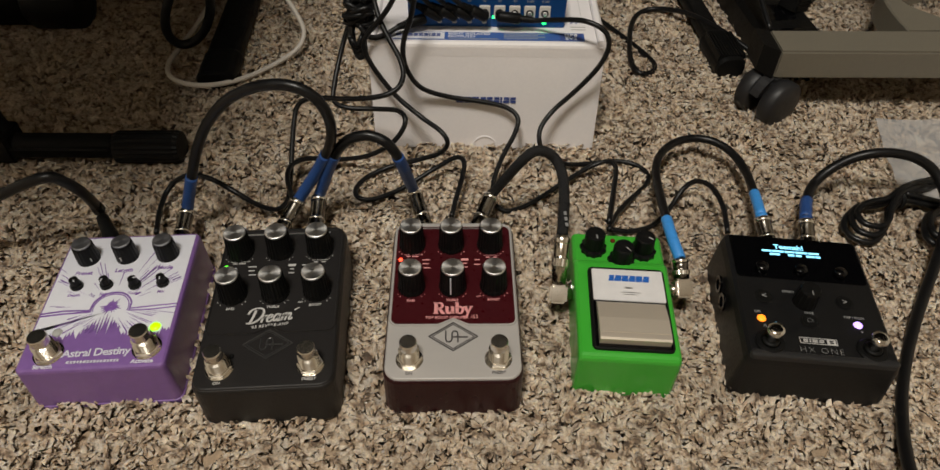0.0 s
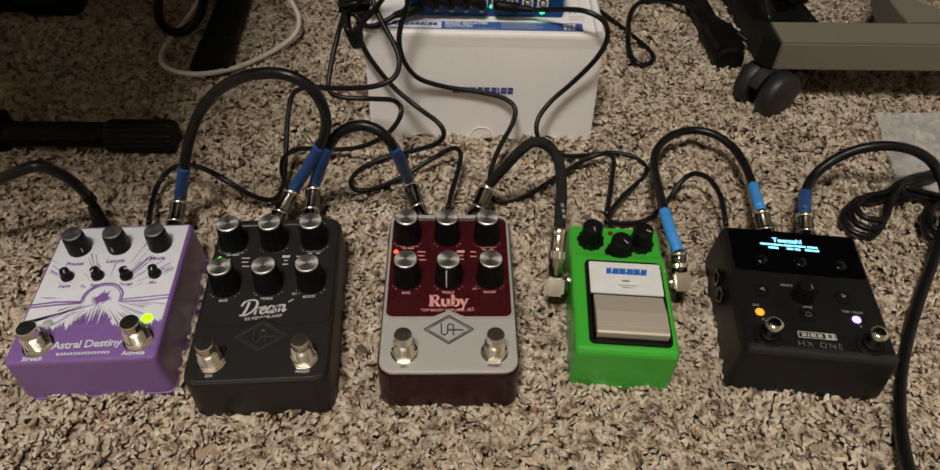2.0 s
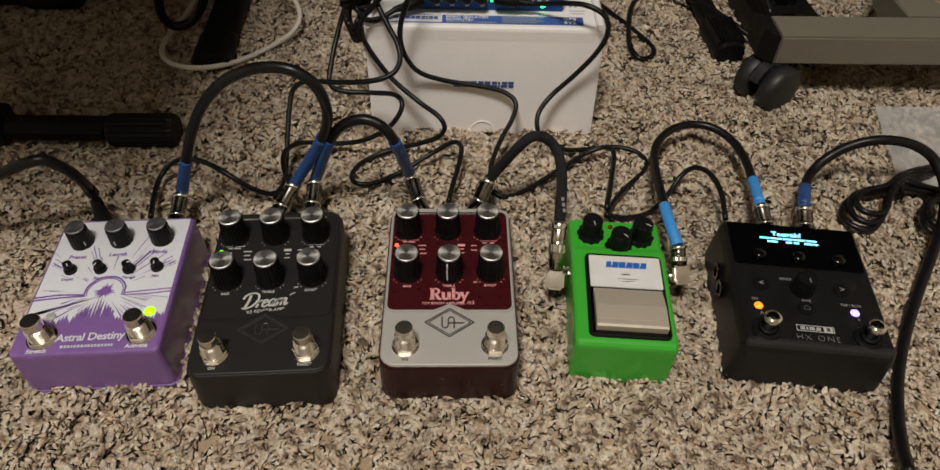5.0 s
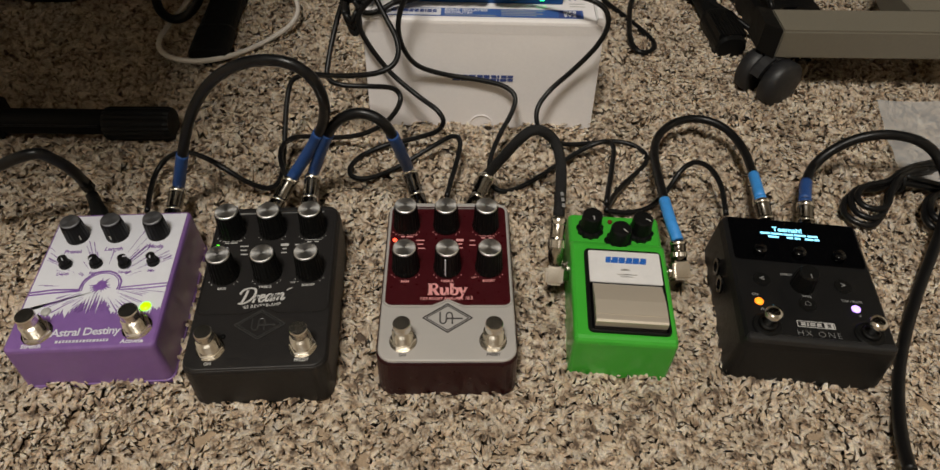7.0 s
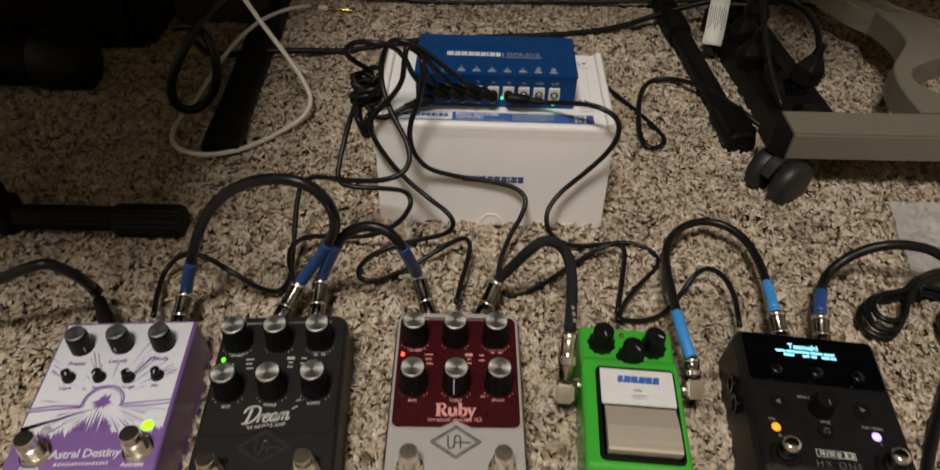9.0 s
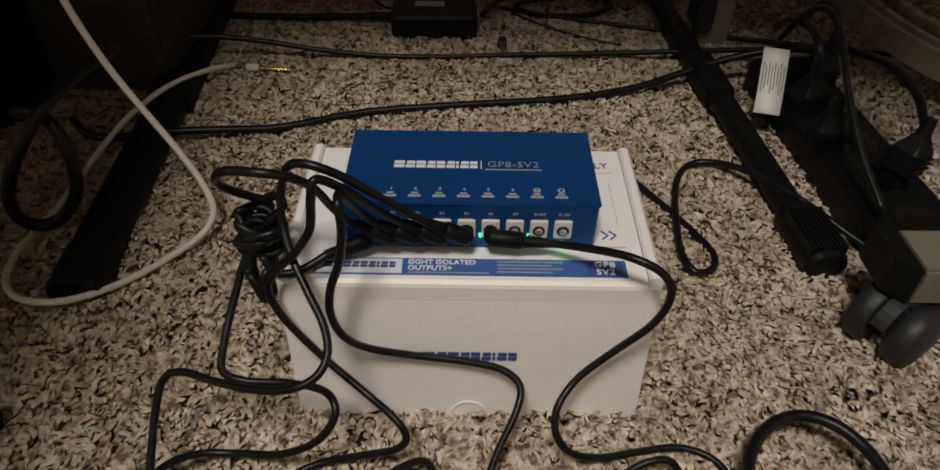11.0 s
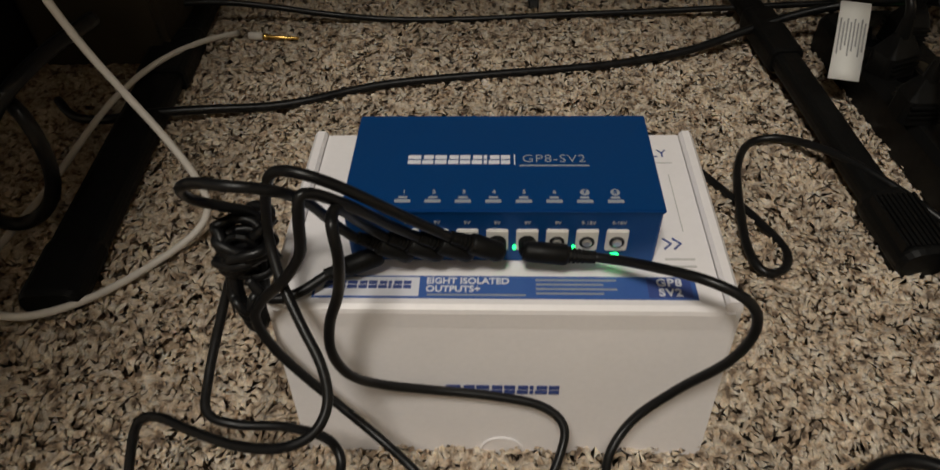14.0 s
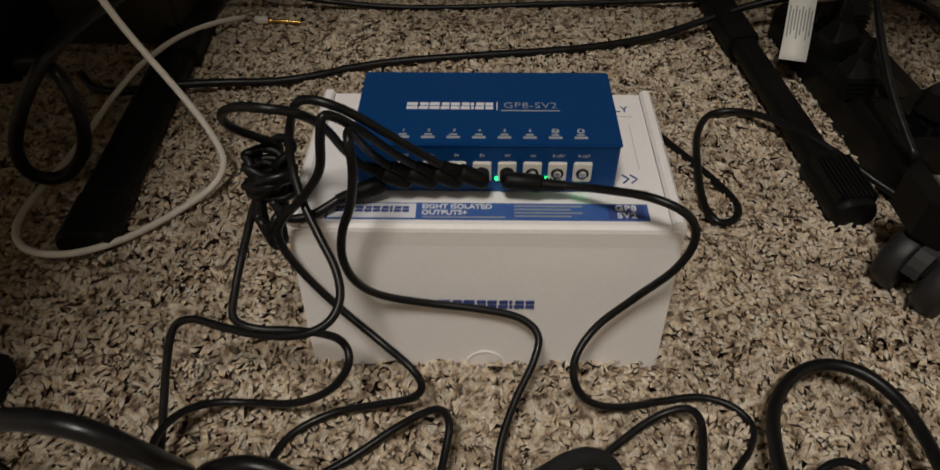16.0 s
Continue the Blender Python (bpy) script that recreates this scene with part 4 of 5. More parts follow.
arch3 = [(0.032, 0.154, 0.030), (0.045, 0.147, 0.059), (0.056, 0.145, 0.077), (0.062, 0.147, 0.083), (0.072, 0.151, 0.080), (0.082, 0.153, 0.070), (0.088, 0.144, 0.062), (0.087, 0.120, 0.055), (0.081, 0.082, 0.055)]
c, line = patch_cable("braided black patch cable with a right-angle plug", arch3, 0.0043, BRAID)
straight_plug(c, (0.0160, 0.1160, 0.021), arch3[0], BRAID)
for k in range(3):
    a = Vector((0.0845, 0.100 - 0.006 * k, 0.0600))
    part("jacket_print", box(-0.0011, 0.0011, -0.0018, 0.0018, 0, 0.0003), PRINTDIM, c, m=Matrix.Translation(a))
angle_plug(c, (0.0880, 0.0495, 0.026), (0.0775, 0.0490, 0.026), arch3[-1])

arch4 = [(0.170, 0.072, 0.040), (0.167, 0.085, 0.044), (0.166, 0.103, 0.044), (0.169, 0.138, 0.040), (0.172, 0.177, 0.031), (0.179, 0.201, 0.027), (0.190, 0.220, 0.026), (0.206, 0.233, 0.025), (0.223, 0.237, 0.026), (0.241, 0.230, 0.027), (0.254, 0.214, 0.025), (0.258, 0.190, 0.024), (0.256, 0.165, 0.026), (0.249, 0.125, 0.033)]
c, line = patch_cable("black patch cable with light blue sleeves arching over the carpet", arch4, 0.0037)
sleeve_on(c, line, 0, 0.040, 0.0044, SKY, "light blue shrink sleeve")
sleeve_on(c, line, 1, 0.034, 0.0044, SKY, "light blue shrink sleeve")
straight_plug(c, (0.2500, 0.0940, 0.024), arch4[-1], SKY)
angle_plug(c, (0.1580, 0.0535, 0.026), (0.1705, 0.0530, 0.027), arch4[0], True)

hxout = [(0.284, 0.122, 0.033), (0.297, 0.154, 0.026), (0.307, 0.169, 0.026), (0.321, 0.180, 0.035), (0.337, 0.180, 0.049), (0.353, 0.179, 0.055), (0.372, 0.178, 0.057), (0.391, 0.172, 0.054), (0.403, 0.166, 0.048)]
hxout2 = [(0.378, 0.084, 0.016), (0.358, 0.053, 0.010), (0.334, 0.018, 0.004), (0.315, -0.016, 0.003), (0.299, -0.050, 0.006), (0.286, -0.083, 0.014), (0.283, -0.095, 0.018)]
c, line = patch_cable("long black audio cable with a dark blue sleeve lying on carpet", hxout + [(0.414, 0.150, 0.034), (0.404, 0.118, 0.022)] + hxout2, 0.0042)
sleeve_on(c, line, 0, 0.030, 0.0049, SLEEVE, "dark blue shrink sleeve")
straight_plug(c, (0.2790, 0.0930, 0.024), hxout[0])

purin = [(-0.307, 0.095, 0.096), (-0.296, 0.106, 0.092), (-0.285, 0.111, 0.082), (-0.279, 0.117, 0.063), (-0.288, 0.134, 0.030)]
c, line = patch_cable("thick black instrument cable with a moulded plug", [(-0.52, 0.075, 0.004), (-0.44, 0.105, 0.012)] + purin, 0.0042)
part("plug", lathe([(0.0046, 0), (0.0050, 0.002), (0.0062, 0.006), (0.0062, 0.014), (0.0050, 0.026), (0.0046, 0.034)], 18), MATTE, c, "black moulded plug", True, along((-0.2655, 0.0990, 0.022), purin[-1]))
part("strain_relief", fluted([(0.0052, 0), (0.0050, 0.008), (0.0046, 0.012)], 16, 0.0004), MATTE, c, m=along(purin[-1], purin[-2]))

# ---- thin power leads ----


def dc_lead(label, points, radius=0.00225, loosen=1):
    c = thing("power_lead", label, "power cable", group="pedal power leads")
    part("cable", sweep(smooth_line(relax(points, loosen), 6), radius, 10), BLACK, c, smooth=True)
    return c


def dc_plug(parent, at, towards):
    """Moulded barrel connector with ribbed strain relief."""
    n = (Vector(towards) - Vector(at)).length
    p = part("dc_plug", lathe([(0.0040, -0.002), (0.0048, 0.0), (0.0048, n * 0.55), (0.0040, n * 0.60)], 16), MATTE, parent, "black moulded barrel plug", True, along(at, towards))
    prof = []
    for i in range(6):
        prof += [(0.0038 - 0.0002 * i, n * (0.6 + 0.066 * i)), (0.0038 - 0.0002 * i, n * (0.633 + 0.066 * i)), (0.0029, n * (0.634 + 0.066 * i)), (0.0029, n * (0.664 + 0.066 * i))]
    part("strain_relief", lathe(prof, 12), MATTE, p)
    return p


t1 = [(-0.107, 0.318, 0.074), (-0.115, 0.322, 0.039), (-0.124, 0.311, 0.010), (-0.111, 0.298, 0.008), (-0.060, 0.243, 0.047), (-0.043, 0.228, 0.056), (-0.038, 0.222, 0.052), (-0.041, 0.215, 0.043), (-0.053, 0.208, 0.037), (-0.074, 0.207, 0.026), (-0.105, 0.224, 0.006), (-0.125, 0.218, 0.016), (-0.138, 0.209, 0.023), (-0.146, 0.192, 0.027), (-0.145, 0.175, 0.028), (-0.135, 0.155, 0.027), (-0.132, 0.141, 0.020)]
t1b = [(-0.098, 0.296, 0.100), (-0.106, 0.291, 0.055), (-0.121, 0.294, 0.020), (-0.131, 0.289, 0.007), (-0.104, 0.283, 0.009), (-0.066, 0.240, 0.054), (-0.046, 0.225, 0.065), (-0.036, 0.213, 0.063), (-0.038, 0.200, 0.061), (-0.046, 0.186, 0.065), (-0.061, 0.169, 0.075), (-0.077, 0.155, 0.092)]
t2b = [(-0.043, 0.230, 0.110), (-0.040, 0.222, 0.100), (-0.046, 0.209, 0.094), (-0.057, 0.205, 0.091), (-0.081, 0.209, 0.086), (-0.104, 0.221, 0.077), (-0.128, 0.236, 0.070), (-0.140, 0.238, 0.064), (-0.143, 0.225, 0.048), (-0.141, 0.204, 0.037), (-0.148, 0.192, 0.012)]
t2top = [(-0.034, 0.278, 0.171), (-0.043, 0.259, 0.193), (-0.055, 0.268, 0.184), (-0.068, 0.284, 0.160), (-0.069, 0.275, 0.145), (-0.064, 0.261, 0.129), (-0.054, 0.246, 0.119), (-0.043, 0.231, 0.109), (-0.041, 0.226, 0.095), (-0.048, 0.219, 0.083)]
t2 = [(-0.061, 0.233, 0.140), (-0.053, 0.229, 0.122), (-0.046, 0.210, 0.110), (-0.043, 0.218, 0.090), (-0.051, 0.234, 0.064), (-0.069, 0.253, 0.042), (-0.110, 0.297, 0.013), (-0.125, 0.267, 0.044), (-0.138, 0.246, 0.060), (-0.143, 0.228, 0.059), (-0.141, 0.198, 0.049), (-0.139, 0.178, 0.033), (-0.139, 0.164, 0.012)]
t3top = [(-0.047, 0.250, 0.194), (-0.044, 0.253, 0.173), (-0.046, 0.251, 0.154), (-0.059, 0.254, 0.135), (-0.076, 0.261, 0.116), (-0.081, 0.260, 0.106), (-0.074, 0.251, 0.096), (-0.061, 0.248, 0.073)]
t3 = [(-0.082, 0.258, 0.085), (-0.075, 0.257, 0.073), (-0.055, 0.254, 0.053), (-0.027, 0.234, 0.048), (-0.009, 0.217, 0.045), (-0.003, 0.214, 0.037), (-0.010, 0.212, 0.024), (-0.028, 0.216, 0.016), (-0.061, 0.219, 0.006), (-0.082, 0.206, 0.003), (-0.091, 0.187, 0.006), (-0.087, 0.171, 0.006), (-0.072, 0.172, 0.004), (-0.048, 0.186, 0.003), (-0.017, 0.208, 0.012), (0.005, 0.208, 0.032), (0.011, 0.200, 0.028), (0.007, 0.183, 0.022), (0.001, 0.158, 0.019), (-0.002, 0.137, 0.020)]
t4top = [(-0.041, 0.250, 0.197), (-0.030, 0.235, 0.190), (-0.030, 0.241, 0.162), (-0.034, 0.247, 0.138), (-0.044, 0.246, 0.119), (-0.045, 0.242, 0.107), (-0.038, 0.239, 0.088), (-0.014, 0.233, 0.082), (0.014, 0.235, 0.075)]
t4 = [(-0.050, 0.259, 0.092), (-0.044, 0.257, 0.073), (-0.033, 0.255, 0.063), (-0.007, 0.255, 0.056), (0.026, 0.254, 0.052), (0.050, 0.254, 0.048), (0.062, 0.244, 0.042), (0.057, 0.234, 0.033), (0.043, 0.213, 0.025), (0.035, 0.191, 0.017), (0.032, 0.173, 0.011), (0.036, 0.161, 0.006), (0.046, 0.157, 0.003), (0.067, 0.167, 0.003), (0.096, 0.195, 0.006), (0.124, 0.214, 0.010), (0.141, 0.213, 0.020), (0.148, 0.205, 0.020), (0.140, 0.181, 0.017), (0.128, 0.130, 0.020)]
t5top = [(0.062, 0.280, 0.125), (0.090, 0.254, 0.141), (0.113, 0.250, 0.140), (0.128, 0.251, 0.127), (0.135, 0.249, 0.110), (0.124, 0.237, 0.102), (0.101, 0.230, 0.087)]
t5 = [(0.134, 0.263, 0.110), (0.138, 0.260, 0.098), (0.133, 0.257, 0.075), (0.111, 0.255, 0.061), (0.085, 0.242, 0.051), (0.075, 0.229, 0.041), (0.075, 0.218, 0.030), (0.084, 0.213, 0.018), (0.103, 0.217, 0.006), (0.129, 0.225, 0.003), (0.154, 0.229, 0.006), (0.171, 0.223, 0.005), (0.182, 0.207, 0.003), (0.176, 0.196, 0.003), (0.155, 0.177, 0.003), (0.135, 0.146, 0.011), (0.127, 0.122, 0.020)]
t6 = [(0.090, 0.470, 0.030), (0.125, 0.525, 0.008), (0.152, 0.533, 0.004), (0.187, 0.456, 0.004), (0.213, 0.414, 0.004), (0.223, 0.391, 0.004), (0.214, 0.373, 0.004), (0.195, 0.367, 0.006), (0.188, 0.384, 0.009), (0.197, 0.430, 0.009), (0.206, 0.484, 0.006), (0.222, 0.513, 0.004), (0.247, 0.512, 0.008), (0.272, 0.482, 0.020), (0.298, 0.432, 0.026), (0.327, 0.400, 0.012), (0.350, 0.385, 0.006)]
purdc = [(-0.240, 0.118, 0.020), (-0.249, 0.148, 0.012), (-0.254, 0.175, 0.011), (-0.241, 0.183, 0.022), (-0.223, 0.176, 0.034), (-0.200, 0.161, 0.042), (-0.180, 0.149, 0.035), (-0.163, 0.148, 0.021), (-0.151, 0.153, 0.006)]
hxdc = [(0.130, 0.132, 0.010), (0.149, 0.129, 0.008), (0.172, 0.140, 0.003), (0.191, 0.166, 0.003), (0.200, 0.178, 0.018), (0.210, 0.179, 0.027), (0.221, 0.166, 0.030), (0.226, 0.144, 0.028), (0.221, 0.114, 0.025)]
JACKX = [-0.0134 + 0.01328 * i for i in range(8)]
JY, JZ = 0.2855, 0.1195


def into_socket(c, i, d, first, body=0.024):
    """A right-angle barrel plug in socket i whose body points along d; gives the lead's first points."""
    a = Vector((JACKX[i], JY, JZ))
    e = a + Vector(d).normalized() * body
    dc_plug(c, a, e)
    part("plug_tip", sweep([a + Vector((0, 0.008, 0)), a], 0.0040, 12), MATTE, c)
    return [a + (e - a) * 0.9, e, e + Vector(d).normalized() * 0.012] + first


UPLEFT = (-0.80, -0.12, 0.50)
c = dc_lead("thin black power lead running from a cable bundle to a pedal", [(-0.084, 0.284, 0.128), (-0.097, 0.290, 0.106), (-0.102, 0.268, 0.088), (-0.107, 0.248, 0.071), (-0.109, 0.237, 0.062), (-0.101, 0.234, 0.057)] + t1b[5:8] + t1[8:])
pts = t2top[1:8] + t2b[1:11] + t2[12:] + purdc[::-1]
lead = thing("power_lead", "thin black power lead looping off the box to the purple pedal", "power cable", group="pedal power leads")
part("cable", sweep(smooth_line(relax(into_socket(lead, 3, UPLEFT, pts), 1), 6), 0.00225, 10), BLACK, lead, smooth=True)
lead = thing("power_lead", "thin black power lead winding over the carpet to the maroon pedal", "power cable", group="pedal power leads")
part("cable", sweep(smooth_line(relax(into_socket(lead, 2, UPLEFT, [(-0.030, 0.262, 0.172)] + t3top[:7] + t3[2:]), 1), 6), 0.00225, 10), BLACK, lead, smooth=True)
lead = thing("power_lead", "thin black power lead draped across the white box front", "power cable", group="pedal power leads")
part("cable", sweep(smooth_line(relax(into_socket(lead, 1, UPLEFT, [(-0.036, 0.266, 0.172)] + t4top[1:7] + t4[2:]), 1), 6), 0.00225, 10), BLACK, lead, smooth=True)
lead = thing("power_lead", "thin black power lead hanging over the box corner onto carpet", "power cable", group="pedal power leads")
part("cable", sweep(smooth_line(relax(into_socket(lead, 4, (1, -0.06, -0.08), t5top[2:6] + t5[3:], 0.030), 1), 6), 0.00225, 10), BLACK, lead, smooth=True)
lead = thing("power_lead", "thin black power lead gathered into the bundle beside the box", "power cable", group="pedal power leads")
loopL = [(-0.054, 0.254, 0.183), (-0.067, 0.252, 0.189), (-0.085, 0.260, 0.185), (-0.095, 0.268, 0.174), (-0.094, 0.272, 0.164), (-0.085, 0.283, 0.148), (-0.074, 0.295, 0.139)]
part("cable", sweep(smooth_line(relax(into_socket(lead, 0, UPLEFT, [(-0.046, 0.270, 0.172)] + loopL + [(-0.078, 0.287, 0.134)]), 1), 6), 0.00225, 10), BLACK, lead, smooth=True)
dc_lead("thin black power lead behind the green pedal to the black pedal", hxdc)
dc_lead("black supply cord looping behind the box over the carpet", t6, 0.0030)
inlet = thing("power_lead", "black supply plug and lead at the blue power unit", "power cable", group="pedal power leads")
dc_plug(inlet, (-0.0275, 0.287, 0.1160), (-0.050, 0.278, 0.1130))
part("cable", sweep(smooth_line([(-0.047, 0.2790, 0.1140), (-0.062, 0.271, 0.1090), (-0.074, 0.268, 0.1095), (-0.082, 0.272, 0.118)], 6), 0.0024, 10), BLACK, inlet, smooth=True)

bundle = thing("cable_bundle", "bundle of black power lead tied beside the box", "cable bundle")
g = random.Random(11)
for i in range(8):
    cx, cy, cz = -0.082 + g.uniform(-0.002, 0.002), 0.281 + g.uniform(-0.004, 0.004), 0.131 + i * 0.0022 - 0.009
    loop = []
    for k in range(19):
        a = 2 * math.pi * k / 18
        loop.append((cx + (0.0105 + g.uniform(-0.002, 0.002)) * math.cos(a), cy + 0.0075 * math.sin(a), cz + 0.0045 * math.sin(a + i) + 0.010 * math.cos(a) * (0.3 if i % 2 else -0.2)))
    part("cable_turn", sweep(smooth_line(loop, 3), 0.0024, 8), BLACK, bundle, smooth=True)
part("twist_tie", sweep([Vector((-0.082 + 0.0080 * math.cos(a), 0.276, 0.127 + 0.013 * math.sin(a))) for a in [2 * math.pi * k / 16 for k in range(17)]], 0.0016, 6), MATTE, bundle, "black twist tie")
for i in range(5):
    dx, dy = g.uniform(-0.0025, 0.0025), g.uniform(-0.004, 0.004)
    low = 0.089 + 0.006 * (i % 3)
    part("hanging_turn", sweep(smooth_line([(-0.089 + dx, 0.279 + dy, 0.126), (-0.091 + dx, 0.272 + dy, 0.108), (-0.088 + dx, 0.267 + dy, low + 0.004), (-0.084 + dx, 0.266 + dy, low), (-0.081 + dx, 0.268 + dy, low + 0.006), (-0.079 + dx, 0.273 + dy, 0.110), (-0.080 + dx, 0.279 + dy, 0.126)], 5), 0.0024, 8), BLACK, bundle, smooth=True)

# ---- the white box and the power unit ----
carton = thing("cardboard_box", "white card product box with blue label strip on carpet", "cardboard box", pose(0.0280, 0.2530, -0.002, 0, 0, -1.0))
BW, BD, BH, SLOPE = 0.2060, 0.1230, 0.1065, 0.0125


def leaned(bm):
    """The soft card front and sides lean back a little towards the lid."""
    for v in bm.verts:
        v.co.y += SLOPE * min(v.co.z / BH, 1.0)
        v.co.x += 0.0010 * noise.noise(v.co * 30)
    return bm


part("box_body", leaned(box(-BW / 2, BW / 2, 0.0, BD, 0.0, BH - 0.0015, 0.0012)), PAPER, carton)
prof = [(-0.0001, BH - 0.0120), (-0.0007, BH - 0.003), (-0.0003, BH - 0.0008), (0.002, BH + 0.0004), (BD, BH + 0.0004), (BD, BH - 0.0012), (0.003, BH - 0.0012), (0.0006, BH - 0.0040), (0.0003, BH - 0.0100)]
part("lid", leaned(loft([[(x, y, z) for y, z in prof] for x in (-BW / 2 + 0.0060, BW / 2 - 0.0060)])), PAPER, carton)
for s in (-1, 1):
    prof = [(s * (BW / 2 + 0.0012), 0.0), (s * (BW / 2 + 0.0016), BH + 0.0010), (s * (BW / 2 - 0.0004), BH + 0.0034), (s * (BW / 2 - 0.0042), BH + 0.0034), (s * (BW / 2 - 0.0056), BH + 0.0016), (s * (BW / 2 - 0.0056), BH - 0.001), (s * (BW / 2 - 0.0006), 0.0)]
    part("side_wing", leaned(loft([[(x, y, z) for x, z in prof] for y in (0.0015, 0.0030, BD - 0.002, BD)])), PAPER, carton)
part("thumb_notch", lathe([(0.0110, 0), (0.0110, 0.0005), (0.0001, 0.0005)], 30), TAGPAPER, carton, "half-round thumb notch", m=pose(0.0005, 0.0012, 0.0030, 83, 0, 0))
part("notch_edge", sweep([Vector((0.0005 + 0.0110 * math.cos(a), -0.0002 + 0.0013 * math.sin(a), 0.0030 + 0.0110 * math.sin(a))) for a in [math.pi * k / 14 for k in range(15)]], 0.0006, 5), PAPER, carton)
mark_blocks([0.0072, 0.0060, 0.0062, 0.0056, 0.0054, 0.0054, 0.0018, 0.0058, 0.0050], 0.0060, 0.0008, NAVY, carton, pose(0.0005, 0.0057, 0.0527, 83, 0, 0))
# label strip across the lid's front edge
ST, SY = BH + 0.0006, 0.0126
part("label_strip", box(-0.0850, 0.0860, SY + 0.0048, SY + 0.0178, ST, ST + 0.0003), STRIPBLUE, carton, "blue printed label strip")
part("strip_panel", box(-0.0838, -0.0372, SY + 0.0058, SY + 0.0168, ST + 0.0003, ST + 0.0005), PRINTWHITE, carton)
mark_blocks([0.0048, 0.0042, 0.0044, 0.0038, 0.0038, 0.0038, 0.0014, 0.0040, 0.0034], 0.0044, 0.0007, NAVY, carton, pose(-0.0605, SY + 0.0122, ST + 0.0005))
lettering("EIGHT ISOLATED", 0.0049, PRINTWHITE, carton, pose(-0.0342, SY + 0.0146, ST + 0.0005), 0.00014, align="LEFT")
lettering("OUTPUTS+", 0.0049, PRINTWHITE, carton, pose(-0.0342, SY + 0.0099, ST + 0.0005), 0.00014, align="LEFT")
part("strip_print", plates([(-0.0115, SY + 0.0066, 0.044, 0.0009)], ST + 0.0003), PSUPRINT, carton)
for i in range(4):
    part("strip_print", plates([(0.0330 - 0.003 * (i % 2), SY + 0.0155 - 0.0026 * i, 0.036 - 0.006 * (i % 2), 0.0010)], ST + 0.0003), PSUPRINT, carton)
part("strip_badge", box(0.0645, 0.0838, SY + 0.0056, SY + 0.0170, ST + 0.0003, ST + 0.0004), NAVY, carton)
lettering("GP8", 0.0060, PRINTWHITE, carton, pose(0.0742, SY + 0.0142, ST + 0.0005), 0.0002, 0, 1.15)
lettering("SV2", 0.0060, PRINTWHITE, carton, pose(0.0742, SY + 0.0085, ST + 0.0005), 0.0002, 0, 1.15)
# printing on the lid beside the power unit
lettering("LY", 0.0085, NAVY, carton, pose(0.0838, SY + 0.1062, ST))
for x, y, w, h in ((0.0835, 0.0985, 0.013, 0.0005), (0.0866, 0.0681, 0.0004, 0.042), (0.0820, 0.0290, 0.0135, 0.0010), (0.0820, 0.0245, 0.0135, 0.0010)):
    part("lid_print", plates([(x, SY + y, w, h)], ST), PRINTGREY, carton)
for i in range(2):
    part("chevron", sweep([(0.0760 + 0.0046 * i, SY + 0.0425, ST), (0.0795 + 0.0046 * i, SY + 0.0390, ST), (0.0760 + 0.0046 * i, SY + 0.0355, ST)], 0.0006, 5), NAVY, carton, "navy arrow mark")

psu = thing("power_supply", "blue metal pedal power supply on the white box", "power supply", pose(0.0285, 0.2930, 0.1050, 0, 0, -1.0))
PW, PD, PH = 0.1395, 0.0680, 0.0318
part("case", slab(PW, PD, 0.0016, [(0.0, 0.0006), (0.0008, 0.0), (PH - 0.0012, 0.0), (PH - 0.0003, 0.0004), (PH, 0.0012)], 3, (0, PD / 2)), PSUBLUE, psu)
part("top_cover", box(-PW / 2 - 0.0006, PW / 2 + 0.0006, -0.0006, PD + 0.0006, PH - 0.0012, PH + 0.0010, 0.0006), PSUBLUE, psu)
zt = PH + 0.0011
mark_blocks([0.0060, 0.0052, 0.0054, 0.0048, 0.0048, 0.0048, 0.0016, 0.0050, 0.0042], 0.0062, 0.0007, PRINTWHITE, psu, pose(-0.0200, 0.0336, zt))
part("divider", plates([(0.0058, 0.0336, 0.0005, 0.0075)], zt), PRINTWHITE, psu)
lettering("GP8-SV2", 0.0078, PSUPRINT, psu, pose(0.0240, 0.0342, zt + 0.0001), -0.0001, 0, 1.06)
part("small_print", plates([(0.0240, 0.0294, 0.032, 0.0008)], zt), PSUPRINT, psu)
